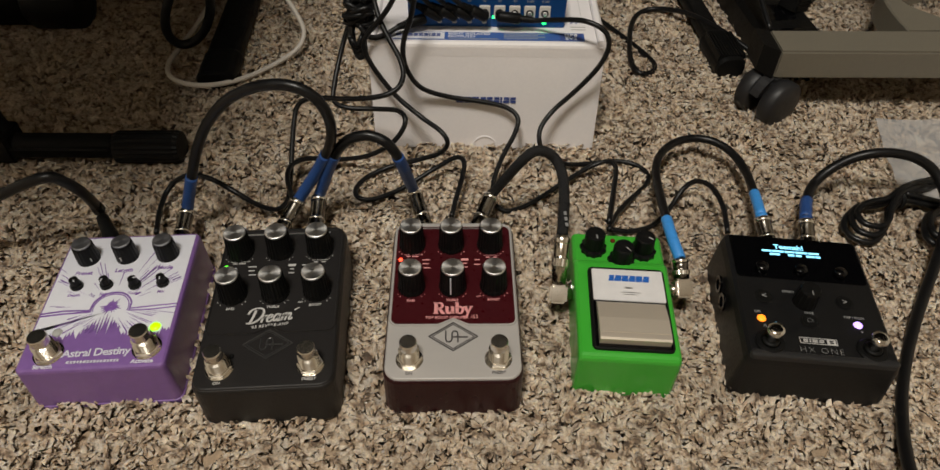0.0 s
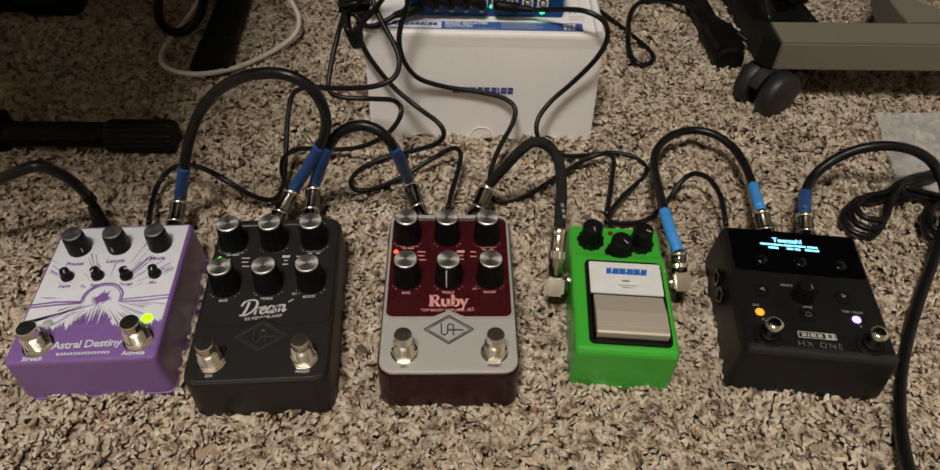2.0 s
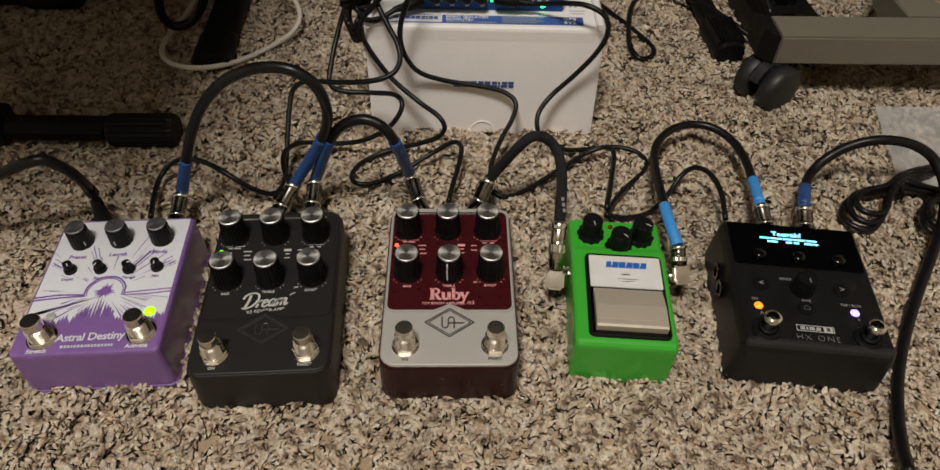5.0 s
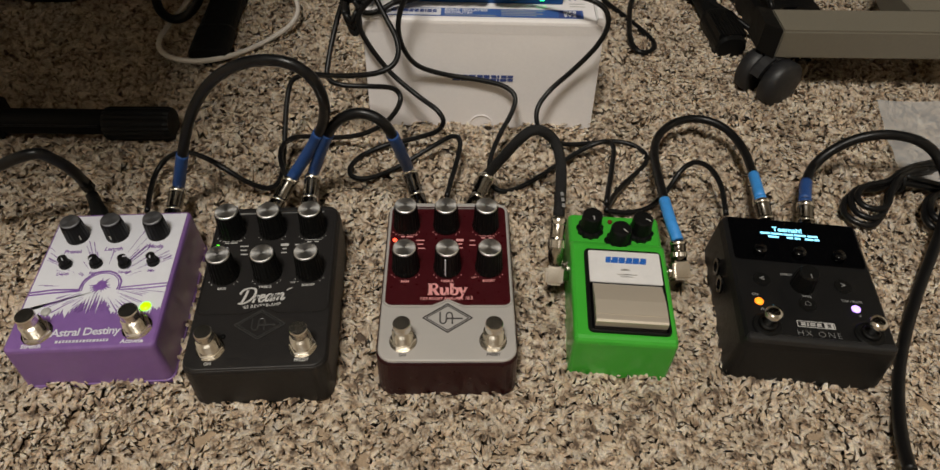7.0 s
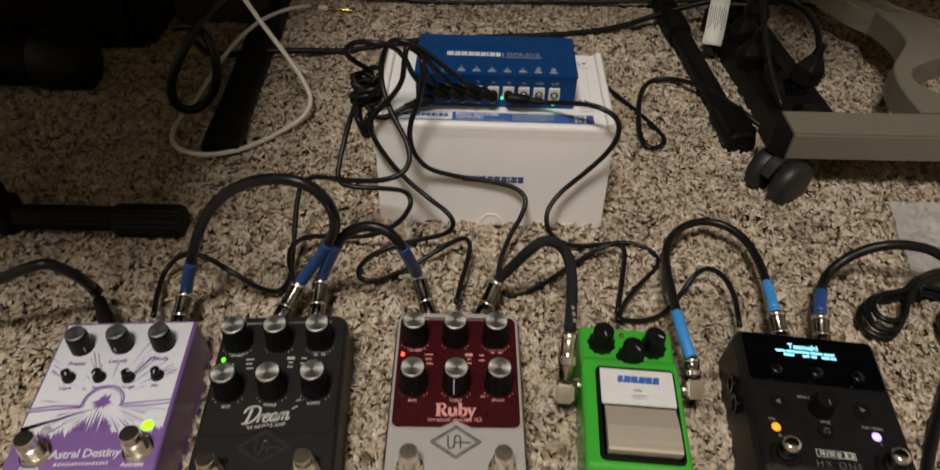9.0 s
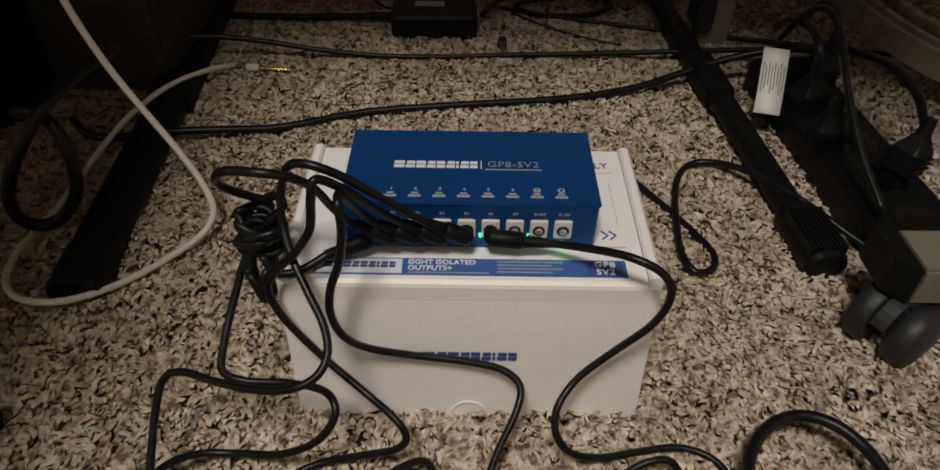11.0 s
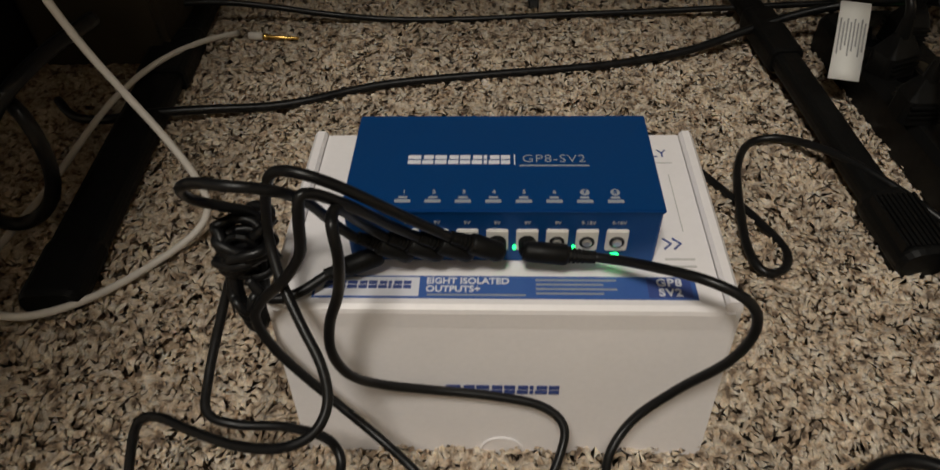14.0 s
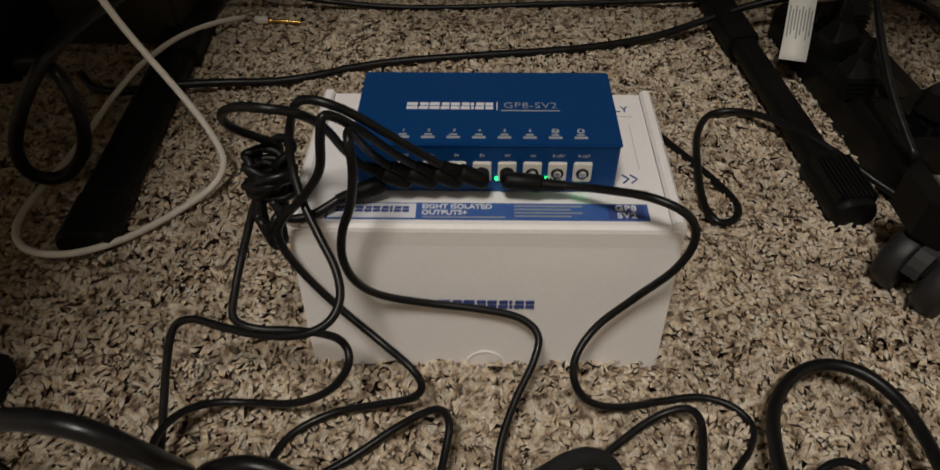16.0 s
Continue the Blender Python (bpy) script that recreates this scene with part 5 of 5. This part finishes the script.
for i in range(8):
    x = JACKX[i] - 0.0285
    if i > 5:
        part("port_mark", lathe([(0.0021, 0), (0.0021, 0.0003), (0.0001, 0.0003)], 16), PSUPRINT, psu, m=pose(x - 0.0015, 0.0112, zt - 0.0002))
    lettering("12345678"[i], 0.0032, PSUPRINT if i < 6 else PSUBLUE, psu, pose(x - 0.0015, 0.0112, zt + 0.0001), 0.0001)
    for y, w, h in ((0.0076, 0.0040, 0.0013), (0.0052, 0.0070, 0.0019)):
        part("rating_print", plates([(x - 0.0018, y, w, h)], zt), PSUPRINT, psu)
    s = part("dc_socket", box(x - 0.0049, x + 0.0049, -0.0014, 0.002, 0.0085, 0.0212, 0.0006), SOCKETWHITE, psu, "ivory barrel socket")
    part("socket_hole", lathe([(0.0034, 0), (0.0034, 0.0006), (0.0001, 0.0006)], 18), CASTER, s, m=pose(x, -0.0012, 0.0145, 90, 0, 0))
    part("socket_pin", lathe([(0.0021, 0), (0.0021, 0.0014), (0.0016, 0.0018), (0.0001, 0.0018)], 12), CAP, s, "bright centre pin", m=pose(x, -0.0012, 0.0145, 90, 0, 0))
    lettering("9V" if i < 6 else "9-18V", 0.0026, PSUPRINT, psu, pose(x, -0.0004, 0.0252, 90, 0, 0), 0.00005)
    part("port_light", lathe([(0.0014, 0), (0.0014, 0.0007), (0.0001, 0.0009)], 12), LEDAQUA if i in (4, 6, 7) else LEDOFF, psu, "port lamp", m=pose(x - (0.0056 if i in (4, 6) else 0), -0.0002, 0.0100 if i in (4, 6) else 0.0052, 90, 0, 0) @ Matrix.Diagonal((0.6 if i in (4, 6) else 1.5, 1, 1, 1)))

# ---- stands and furniture round the pedals ----


def stand_leg(label, foot, far, w, h, ribs=True, cap_len=0.060, grow=0.010):
    """Flat black steel leg with a ribbed rubber end."""
    p = thing("keyboard_stand", label, "keyboard stand", group="black stand legs")
    a, b = Vector(foot), Vector(far)
    n = (b - a).length
    m = along(a, b)
    part("beam", slab(w, h, 0.006, [(cap_len - 0.01, 0.0), (n, 0.0)], 3), SHADEBLACK, p, m=m)
    prof = [[(x * s, y * s, z) for x, y in outline(w + grow, h + grow, 0.0125, 5)] for z, s in ((0.0, 0.90), (0.004, 1.0), (cap_len - 0.004, 1.0), (cap_len, 0.94))]
    cap = part("rubber_end", loft(prof), SHADEBLACK, p, "ribbed black rubber end cap" if ribs else "black rubber end cap", m=m)
    if ribs:
        for i in range(9):
            part("rib", box(-0.0010, 0.0010, -(h + 0.0125) / 2, (h + 0.0125) / 2, 0.006, cap_len - 0.008), SHADEBLACK, cap, m=pose((w + 0.004) * (i / 8 - 0.5), 0, 0))
    part("inner_beam", slab(w * 0.78, h * 0.7, 0.004, [(n - 0.12, 0.0), (n + 0.08, 0.0)], 3), SHADEBLACK, p, m=m)
    part("joint_collar", slab(w + 0.006, h + 0.006, 0.006, [(n * 0.50, 0.001), (n * 0.50 + 0.004, 0.0), (n * 0.50 + 0.07, 0.0), (n * 0.50 + 0.074, 0.001)], 3), SHADEBLACK, p, m=m)
    return p


stand_leg("flat black steel stand leg in shade on the carpet", (-0.250, 0.346, 0.010), (-0.268, 0.840, 0.012), 0.037, 0.016, False, 0.05, 0.004)
stand_leg("flat black steel stand leg with ribbed rubber foot", (0.296, 0.372, 0.011), (0.257, 0.830, 0.024), 0.023, 0.016)

bar = thing("tripod_stand", "black tubular stand with a ribbed rubber foot on carpet", "stand")
part("tube", sweep([(-0.80, 0.236, 0.016), (-0.305, 0.234, 0.016)], 0.0115, 20), SHADEBLACK, bar, smooth=True)
part("tube_highlight_seam", sweep([(-0.80, 0.2245, 0.020), (-0.315, 0.2225, 0.020)], 0.0012, 6), MATTE, bar)
part("rubber_end", fluted([(0.0145, 0), (0.0155, 0.003), (0.0155, 0.056), (0.0142, 0.060), (0.0001, 0.0605)], 44, 0.0008), SHADEBLACK, bar, "ribbed rubber end cap", m=along((-0.312, 0.234, 0.014), (-0.250, 0.2335, 0.015)))
part("strut", sweep([(-0.412, 0.232, 0.020), (-0.455, 0.272, 0.085), (-0.58, 0.34, 0.24)], 0.013, 14), SHADEBLACK, bar, smooth=True)
part("bracket", box(-0.430, -0.402, 0.220, 0.250, 0.004, 0.034, 0.003), MATTE, bar)

# unseen tops over the stand legs, added and sized to shade the carpet
desk = thing("desk", "unseen black desk top and slabs, added to shade the carpet", "desk")
part("shade_desk_top", slab(1.0, 1.01, 0.02, [(0.700, 0.002), (0.704, 0), (0.726, 0), (0.730, 0.002)], 3, ((-0.22) - 0.5, (-0.12) + 1.01 / 2)), DARKFABRIC, desk)
part("shade_slab_back", slab(1.3, 0.64, 0.02, [(0.700, 0.002), (0.704, 0), (0.726, 0), (0.730, 0.002)], 3, ((-0.22) + 0.652, 0.28 + 0.32)), DARKFABRIC, desk)
part("shade_slab_right", slab(0.9, 0.11, 0.02, [(0.684, 0.002), (0.686, 0), (0.694, 0), (0.696, 0.002)], 3, (0.16 + 0.45, 0.195 + 0.055)), DARKFABRIC, desk)
for x in ((-0.22) - 0.95, (-0.22) - 0.40):
    part("shade_desk_leg", box(x - 0.02, x + 0.02, 0.78, 0.82, -0.01, 0.70, 0.003), MATTE, desk)

speaker = thing("speaker_cabinet", "large black speaker cabinet on the carpet in deep shade", "speaker cabinet")
part("cabinet", box(-0.95, -0.388, 0.556, 0.900, -0.004, 0.62, 0.012), DARKFABRIC, speaker)
part("front_grille", box(-0.935, -0.403, 0.5500, 0.5580, 0.012, 0.60, 0.004), DARKFABRIC, speaker)
case = thing("equipment_case", "small dark brown case behind the stand leg in shade", "case")
part("shell", box(-0.385, -0.262, 0.634, 0.890, -0.002, 0.34, 0.006), CASEBROWN, case)
part("lid_seam", box(-0.3855, -0.2615, 0.6330, 0.8905, 0.240, 0.246), SHADEBLACK, case)
roll = thing("bench_foot", "thick black padded bench foot lying on carpet", "bench foot")
part("foot_tube", sweep([(-0.95, 0.483, 0.032), (-0.482, 0.482, 0.032)], 0.030, 24), SHADEBLACK, roll, smooth=True)
part("foot_cap", lathe([(0.031, 0), (0.034, 0.003), (0.034, 0.052), (0.031, 0.057), (0.022, 0.060), (0.0001, 0.060)], 30), SHADEBLACK, roll, "dark rubber end cap", True, along((-0.486, 0.482, 0.032), (-0.40, 0.482, 0.032)))

hang = thing("audio_cable", "thick black cable hanging in a loop below the cabinet", "audio cable")
darkloop = [(-0.250, 0.520, 0.110), (-0.262, 0.470, 0.114), (-0.271, 0.425, 0.111), (-0.285, 0.420, 0.090), (-0.302, 0.412, 0.067), (-0.312, 0.408, 0.045), (-0.315, 0.410, 0.023), (-0.306, 0.418, 0.006), (-0.289, 0.424, 0.010), (-0.271, 0.424, 0.030), (-0.260, 0.422, 0.055), (-0.261, 0.426, 0.080), (-0.268, 0.432, 0.098), (-0.285, 0.445, 0.100), (-0.311, 0.460, 0.087)]
part("cable", sweep(smooth_line(relax(darkloop, 1), 6), 0.0050, 10), BLACK, hang, smooth=True)

white = [(-0.262, 0.485, 0.196), (-0.256, 0.480, 0.170), (-0.244, 0.473, 0.142), (-0.231, 0.465, 0.115), (-0.213, 0.458, 0.090), (-0.193, 0.446, 0.066), (-0.173, 0.432, 0.042), (-0.163, 0.420, 0.024), (-0.170, 0.412, 0.010), (-0.197, 0.386, 0.005), (-0.226, 0.350, 0.008), (-0.252, 0.331, 0.014), (-0.281, 0.330, 0.018), (-0.300, 0.348, 0.016), (-0.313, 0.385, 0.008), (-0.311, 0.419, 0.004), (-0.303, 0.450, 0.005), (-0.300, 0.490, 0.008), (-0.292, 0.525, 0.015), (-0.278, 0.560, 0.026), (-0.258, 0.606, 0.028), (-0.235, 0.648, 0.020), (-0.214, 0.680, 0.008)]
wc = thing("headphone_cable", "thin white cable looped on carpet with a gold plug", "audio cable")
line = smooth_line(relax([(-0.300, 0.510, 0.33)] + white, 1), 6)
part("cable", sweep(line, 0.0026, 10), WHITECABLE, wc, smooth=True)
end = Vector(white[-1])
tip0 = end + Vector((0.012, -0.006, 0))
part("plug_grip", lathe([(0.0034, 0), (0.0040, 0.002), (0.0040, 0.012), (0.0030, 0.014)], 14), WHITECABLE, wc, smooth=True, m=along(tip0, tip0 + Vector((1, -0.12, 0))))
part("plug_tip", lathe([(0.0030, 0.013), (0.0030, 0.018), (0.0019, 0.019), (0.0019, 0.036), (0.0015, 0.037), (0.0017, 0.046), (0.0010, 0.049)], 14), GOLD, wc, "gold-plated plug", True, along(tip0, tip0 + Vector((1, -0.12, 0))))


def floor_cable(label, points, radius, loosen=1, mat=BLACK):
    c = thing("power_cable", label, "power cable", group="cables on the carpet")
    part("cable", sweep(smooth_line(relax(points, loosen), 6), radius, 10), mat, c, smooth=True)
    return c


l1 = [(-0.356, 0.536, 0.002), (-0.301, 0.540, 0.003), (-0.248, 0.536, 0.024), (-0.210, 0.550, 0.010), (-0.150, 0.560, 0.006), (-0.125, 0.569, 0.006), (-0.094, 0.584, 0.006), (-0.055, 0.596, 0.006), (0.016, 0.605, 0.006), (0.147, 0.617, 0.005), (0.197, 0.630, 0.008), (0.256, 0.653, 0.018), (0.307, 0.685, 0.017), (0.391, 0.733, 0.008), (0.457, 0.741, 0.003), (0.486, 0.699, 0.008), (0.486, 0.636, 0.006), (0.470, 0.588, 0.003)]
l2 = [(-0.291, 0.689, 0.035), (-0.237, 0.699, 0.031), (-0.189, 0.703, 0.025), (-0.132, 0.703, 0.012), (-0.074, 0.704, 0.005), (0.015, 0.705, 0.003), (0.068, 0.708, 0.007), (0.157, 0.707, 0.008), (0.267, 0.700, 0.014), (0.371, 0.687, 0.029), (0.424, 0.673, 0.029)]
floor_cable("thick black power cord lying across the carpet", [(-0.338, 0.566, 0.012), (-0.322, 0.548, 0.006)] + l1[1:11] + [(0.255, 0.649, 0.020), (0.295, 0.651, 0.035), (0.353, 0.648, 0.050), (0.392, 0.616, 0.065), (0.404, 0.561, 0.080), (0.403, 0.506, 0.080), (0.397, 0.478, 0.066)], 0.0038)
floor_cable("black cord lying across the carpet near the wall", [(-0.42, 0.66, 0.03)] + l2, 0.0030)
floor_cable("thick black cord leading to a power adapter", [(-0.45, 0.790, 0.02), (-0.25, 0.800, 0.006), (-0.16, 0.795, 0.006), (-0.055, 0.788, 0.014)], 0.0042)
floor_cable("thin black cord coming down by the wall", [(-0.120, 0.895, 0.05), (-0.100, 0.850, 0.02), (-0.072, 0.810, 0.012), (-0.052, 0.800, 0.014)], 0.0018)
floor_cable("black cord in loose loops by the wall", [(0.048, 0.790, 0.014), (0.062, 0.850, 0.010), (0.12, 0.872, 0.010), (0.20, 0.868, 0.010), (0.225, 0.830, 0.008), (0.18, 0.800, 0.006), (0.11, 0.800, 0.006), (0.07, 0.830, 0.008), (0.11, 0.858, 0.010), (0.26, 0.850, 0.012), (0.40, 0.84, 0.02)], 0.0032)
floor_cable("black cord running behind the stand leg", [(0.075, 0.826, 0.006), (0.13, 0.805, 0.005), (0.24, 0.775, 0.005), (0.36, 0.742, 0.008), (0.50, 0.700, 0.012), (0.62, 0.66, 0.02)], 0.0026)
floor_cable("thin black cord dropping to the carpet", [(0.085, 0.815, 0.004), (0.12, 0.780, 0.004), (0.17, 0.745, 0.004), (0.205, 0.735, 0.004)], 0.0020)

adapter = thing("power_adapter", "black brick power adapter on the carpet", "power adapter", pose(-0.007, 0.778, -0.002, 0, 0, 1))
part("case", slab(0.098, 0.050, 0.006, [(0.0, 0.002), (0.003, 0.0), (0.027, 0.0), (0.030, 0.002)], 4), MATTE, adapter)
part("rating_label", box(-0.022, 0.012, 0.004, 0.016, 0.0300, 0.0303), PSUPRINT, adapter, "grey rating label")
part("seam", slab(0.0986, 0.0506, 0.006, [(0.0145, 0), (0.0155, 0)], 4), GLOSS, adapter)
clip_thing = thing("cord_clip", "small grey plug on a black cord", "plug", pose(0.070, 0.735, 0.001))
part("grip", slab(0.010, 0.016, 0.002, [(0, 0.001), (0.002, 0), (0.008, 0), (0.010, 0.001)], 3), CASTER, clip_thing)
part("prong", box(-0.003, 0.003, -0.014, -0.008, 0.003, 0.006), CHROME, clip_thing)

# rolling steel frame
rack = thing("rolling_stand", "taupe steel rolling stand base with black casters", "rolling stand")
fr = part("front_bar", box(0.309, 0.95, 0.305, 0.345, 0.044, 0.074, 0.002), TAUPE, rack)
part("end_cap", loft([[(0.309, 0.305, 0.044), (0.309, 0.305, 0.074), (0.309, 0.345, 0.074), (0.309, 0.345, 0.044)],
                      [(0.296, 0.318, 0.046), (0.296, 0.318, 0.074), (0.296, 0.349, 0.074), (0.296, 0.349, 0.046)]]), MATTE, rack, "black plastic end cap")
part("rear_bar", box(0.30, 0.98, 0.735, 0.775, 0.060, 0.100, 0.002), TAUPE, rack)
part("rear_cap", box(0.284, 0.302, 0.732, 0.778, 0.020, 0.104, 0.003), CASTER, rack, "grey plastic end cap")
part("rear_bracket", box(0.290, 0.325, 0.742, 0.768, 0.000, 0.060, 0.003), TAUPE, rack)
# S-shaped flat arm running back from the front bar
inner = [v.xy for v in smooth_line([(0.448, 0.3455, 0), (0.447, 0.375, 0), (0.450, 0.408, 0), (0.460, 0.438, 0), (0.480, 0.466, 0), (0.496, 0.492, 0), (0.498, 0.525, 0), (0.490, 0.560, 0)], 5)]
outer = [v.xy for v in smooth_line([(0.520, 0.3455, 0), (0.492, 0.372, 0), (0.470, 0.400, 0), (0.475, 0.427, 0), (0.500, 0.446, 0), (0.530, 0.462, 0), (0.545, 0.510, 0), (0.545, 0.560, 0)], 5)]
part("side_arm", loft([[(a.x, a.y, 0.046), (a.x, a.y, 0.0725), (a.x + 0.0015, a.y, 0.0740), (b.x - 0.0015, b.y, 0.0740), (b.x, b.y, 0.0725), (b.x, b.y, 0.046)] for a, b in zip(inner, outer)]), TAUPE, rack, "curved flat taupe steel arm")
# moulded foot with ribs and a hollow between them
spine = smooth_line([(0.474, 0.770, 0.066), (0.474, 0.715, 0.064), (0.494, 0.655, 0.060), (0.522, 0.612, 0.056), (0.575, 0.575, 0.050), (0.66, 0.55, 0.046)], 6)
loops = []
for q, r in zip(spine, spine[1:] + [2 * spine[-1] - spine[-2]]):
    d = (r - q).normalized()
    n = Vector((d.y, -d.x, 0))
    sec = [(0.026, -0.020), (0.027, -0.006), (0.024, 0.0), (0.016, 0.0), (0.013, -0.010), (0.004, -0.012), (0.000, -0.004), (-0.004, 0.0), (-0.011, 0.0), (-0.014, -0.006), (-0.018, -0.006), (-0.021, 0.0), (-0.026, -0.001), (-0.030, -0.024)]
    loops.append([q - n * a + Vector((0, 0, h)) for a, h in sec])
part("moulded_foot", loft(loops), FROSTED, rack, "curved frosted taupe moulded foot")


def caster(at, parent):
    w = part("caster", box(-0.010, 0.010, -0.012, 0.012, 0.022, 0.046, 0.004), CASTER, parent, "black twin-wheel caster", m=at)
    for s in (-1, 1):
        part("wheel", lathe([(0.010, -0.0085), (0.0215, -0.0080), (0.0235, -0.0060), (0.0240, 0.0), (0.0235, 0.0060), (0.0205, 0.0085), (0.012, 0.0105), (0.0001, 0.0110)], 28), CASTER, w, smooth=True, m=pose(0, s * 0.0145, 0.0215, -s * 90, 0, 0))
    hood = [(0.0255 * math.cos(radians(a)), 0.0215 + 0.0255 * math.sin(radians(a))) for a in range(20, 161, 14)] + [(0.020 * math.cos(radians(a)), 0.0215 + 0.020 * math.sin(radians(a))) for a in range(160, 19, -14)]
    part("hood", loft([[(x, y, z) for x, z in hood] for y in (-0.005, 0.005)]), CASTER, w)


caster(pose(0.314, 0.312, -0.002, 0, 0, 32), rack)
caster(pose(0.90, 0.325, -0.002, 0, 0, 30), rack)
part("caster_stem", sweep([(0.318, 0.316, 0.036), (0.318, 0.318, 0.046)], 0.006, 12), CHROME, rack)

strip = thing("power_strip", "black power strip with plugs on the carpet", "power strip", pose(0.360, 0.512, -0.002, 0, 0, 4))
part("housing", slab(0.068, 0.292, 0.010, [(0.0, 0.003), (0.004, 0.0), (0.030, 0.0), (0.036, 0.004)], 4), MATTE, strip)
for i in range(5):
    s = part("outlet", slab(0.036, 0.036, 0.012, [(0.0360, 0), (0.0366, 0.0004)], 4, (0, -0.112 + 0.052 * i)), GLOSS, strip, "black outlet face")
    for dx in (-0.006, 0.006):
        part("slot", box(dx - 0.001, dx + 0.001, -0.116 + 0.052 * i, -0.108 + 0.052 * i, 0.0364, 0.0369), MATTE, s)
part("strip_light", lathe([(0.002, 0), (0.002, 0.001), (0.0001, 0.0012)], 10), LEDAQUA, strip, "lit green lamp", m=pose(0.024, 0.120, 0.036))
for i, (x, y, z, lean) in enumerate(((0.333, 0.500, 0.034, 0), (0.366, 0.605, 0.034, 5), (0.340, 0.560, 0.034, -4), (0.385, 0.465, 0.034, 12))):
    pl = thing("mains_plug", "black mains plug pushed into the power strip", "plug", pose(x, y, z, 0, lean, 10 * i), group="mains plugs")
    part("plug_body", slab(0.030, 0.026, 0.006, [(0, 0.0), (0.018, 0.001), (0.026, 0.006), (0.032, 0.009)], 3), MATTE, pl)
    part("cord_collar", lathe([(0.0060, 0.030), (0.0050, 0.040), (0.0040, 0.046)], 12), MATTE, pl)
    if i in (1, 2):
        part("cord", sweep(smooth_line([(0, 0, 0.040), (0.0, 0.004, 0.056), (0.010, 0.030, 0.062), (0.030, 0.075, 0.045), (0.06, 0.12, 0.012)], 5), 0.0034, 8), BLACK, pl, smooth=True)
    part("grip_ridge", join([box(-0.012, 0.012, -0.0140, 0.0140, 0.006 + k * 0.004, 0.0075 + k * 0.004) for k in range(3)]), MATTE, pl)
floor_cable("thin black cord hanging over the power strip", [(0.335, 0.640, 0.06), (0.328, 0.592, 0.115), (0.333, 0.570, 0.130), (0.337, 0.538, 0.118), (0.328, 0.487, 0.088), (0.329, 0.446, 0.066), (0.337, 0.398, 0.042)], 0.0030)

tag = thing("paper_tag", "white paper warning tag folded round a black cord", "paper tag")
TG = pose(0.303, 0.551, 0.030, -48, 0, -14)
part("sheet", loft([[(x, b, h), (x, b + 0.0006, h), (x + 0.023, b + 0.0006 + 0.001, h), (x + 0.023, b + 0.001, h)] for h, b, x in ((0.0, -0.0035, -0.0130), (0.010, -0.0018, -0.0122), (0.024, -0.0004, -0.0115), (0.044, 0.0, -0.0112), (0.056, 0.0014, -0.0108), (0.066, 0.0050, -0.0100))]), TAGPAPER, tag, m=TG, smooth=True)
for i in range(8):
    part("print_bar", box(-0.0096 + 0.0026 * i, -0.0085 + 0.0026 * i, -0.0006, -0.0004, 0.020 + 0.004 * (i % 3), 0.050 - 0.003 * (i % 2)), PRINTDIM, tag, m=TG)

# coiled cord and clear bag
coil = thing("coiled_cord", "black cord coiled in a figure of eight on the carpet", "coiled cord")
g = random.Random(5)
near_loop = [(0.440, 0.196), (0.415, 0.190), (0.392, 0.174), (0.372, 0.160), (0.350, 0.158), (0.336, 0.149), (0.329, 0.135), (0.333, 0.122), (0.347, 0.118), (0.360, 0.128), (0.370, 0.146), (0.384, 0.162), (0.406, 0.178), (0.432, 0.186)]
far_loop = [(0.470, 0.184), (0.478, 0.168), (0.462, 0.158), (0.430, 0.158), (0.400, 0.163), (0.385, 0.166), (0.396, 0.176), (0.420, 0.192), (0.450, 0.198), (0.470, 0.190)]
side_loop = [(0.450, 0.166), (0.425, 0.158), (0.404, 0.145), (0.390, 0.124), (0.392, 0.112), (0.408, 0.110), (0.430, 0.122), (0.446, 0.146), (0.456, 0.166)]
for loop, turns in ((near_loop, 3), (far_loop, 2), (side_loop, 2)):
    mx, my = sum(p[0] for p in loop) / len(loop), sum(p[1] for p in loop) / len(loop)
    for i in range(turns):
        f = 1.0 - 0.13 * i
        line = [(mx + (x - mx) * f + g.uniform(-0.001, 0.001), my + (y - my) * f + g.uniform(-0.001, 0.001), 0.010 + 0.0036 * i + 0.006 * max(0, 1 - abs(x - 0.388) / 0.03)) for x, y in loop]
        part("cord_turn", sweep(smooth_line(line, 4), 0.0027, 8), BLACK, coil, smooth=True)
part("cord_tie", sweep([Vector((0.388, 0.167 + 0.0085 * math.cos(a), 0.013 + 0.0085 * math.sin(a))) for a in [2 * math.pi * k / 14 for k in range(15)]], 0.0018, 6), MATTE, coil, "black twist tie")

bag = thing("plastic_bag", "crumpled clear plastic bag on the carpet", "plastic bag")
bm = bmesh.new()
nx, ny = 26, 30
grid = []
for j in range(ny + 1):
    for i in range(nx + 1):
        u, v = i / nx, j / ny
        edge = 0.440 - 0.042 * min(v / 0.42, 1) + 0.022 * max(0, (v - 0.42) / 0.58)
        x = edge + (0.60 - edge) * u
        y = 0.125 + 0.165 * v - 0.012 * u
        z = 0.006 + 0.006 * (noise.noise(Vector((u * 4, v * 5, 1.0))) + 0.4) + 0.0022 * abs(noise.noise(Vector((u * 9, v * 8, 4))))
        grid.append(bm.verts.new((x, y, max(z, 0.004))))
for j in range(ny):
    for i in range(nx):
        k = j * (nx + 1) + i
        bm.faces.new((grid[k], grid[k + 1], grid[k + nx + 2], grid[k + nx + 1]))
part("film", bm, FILM, bag, smooth=True)
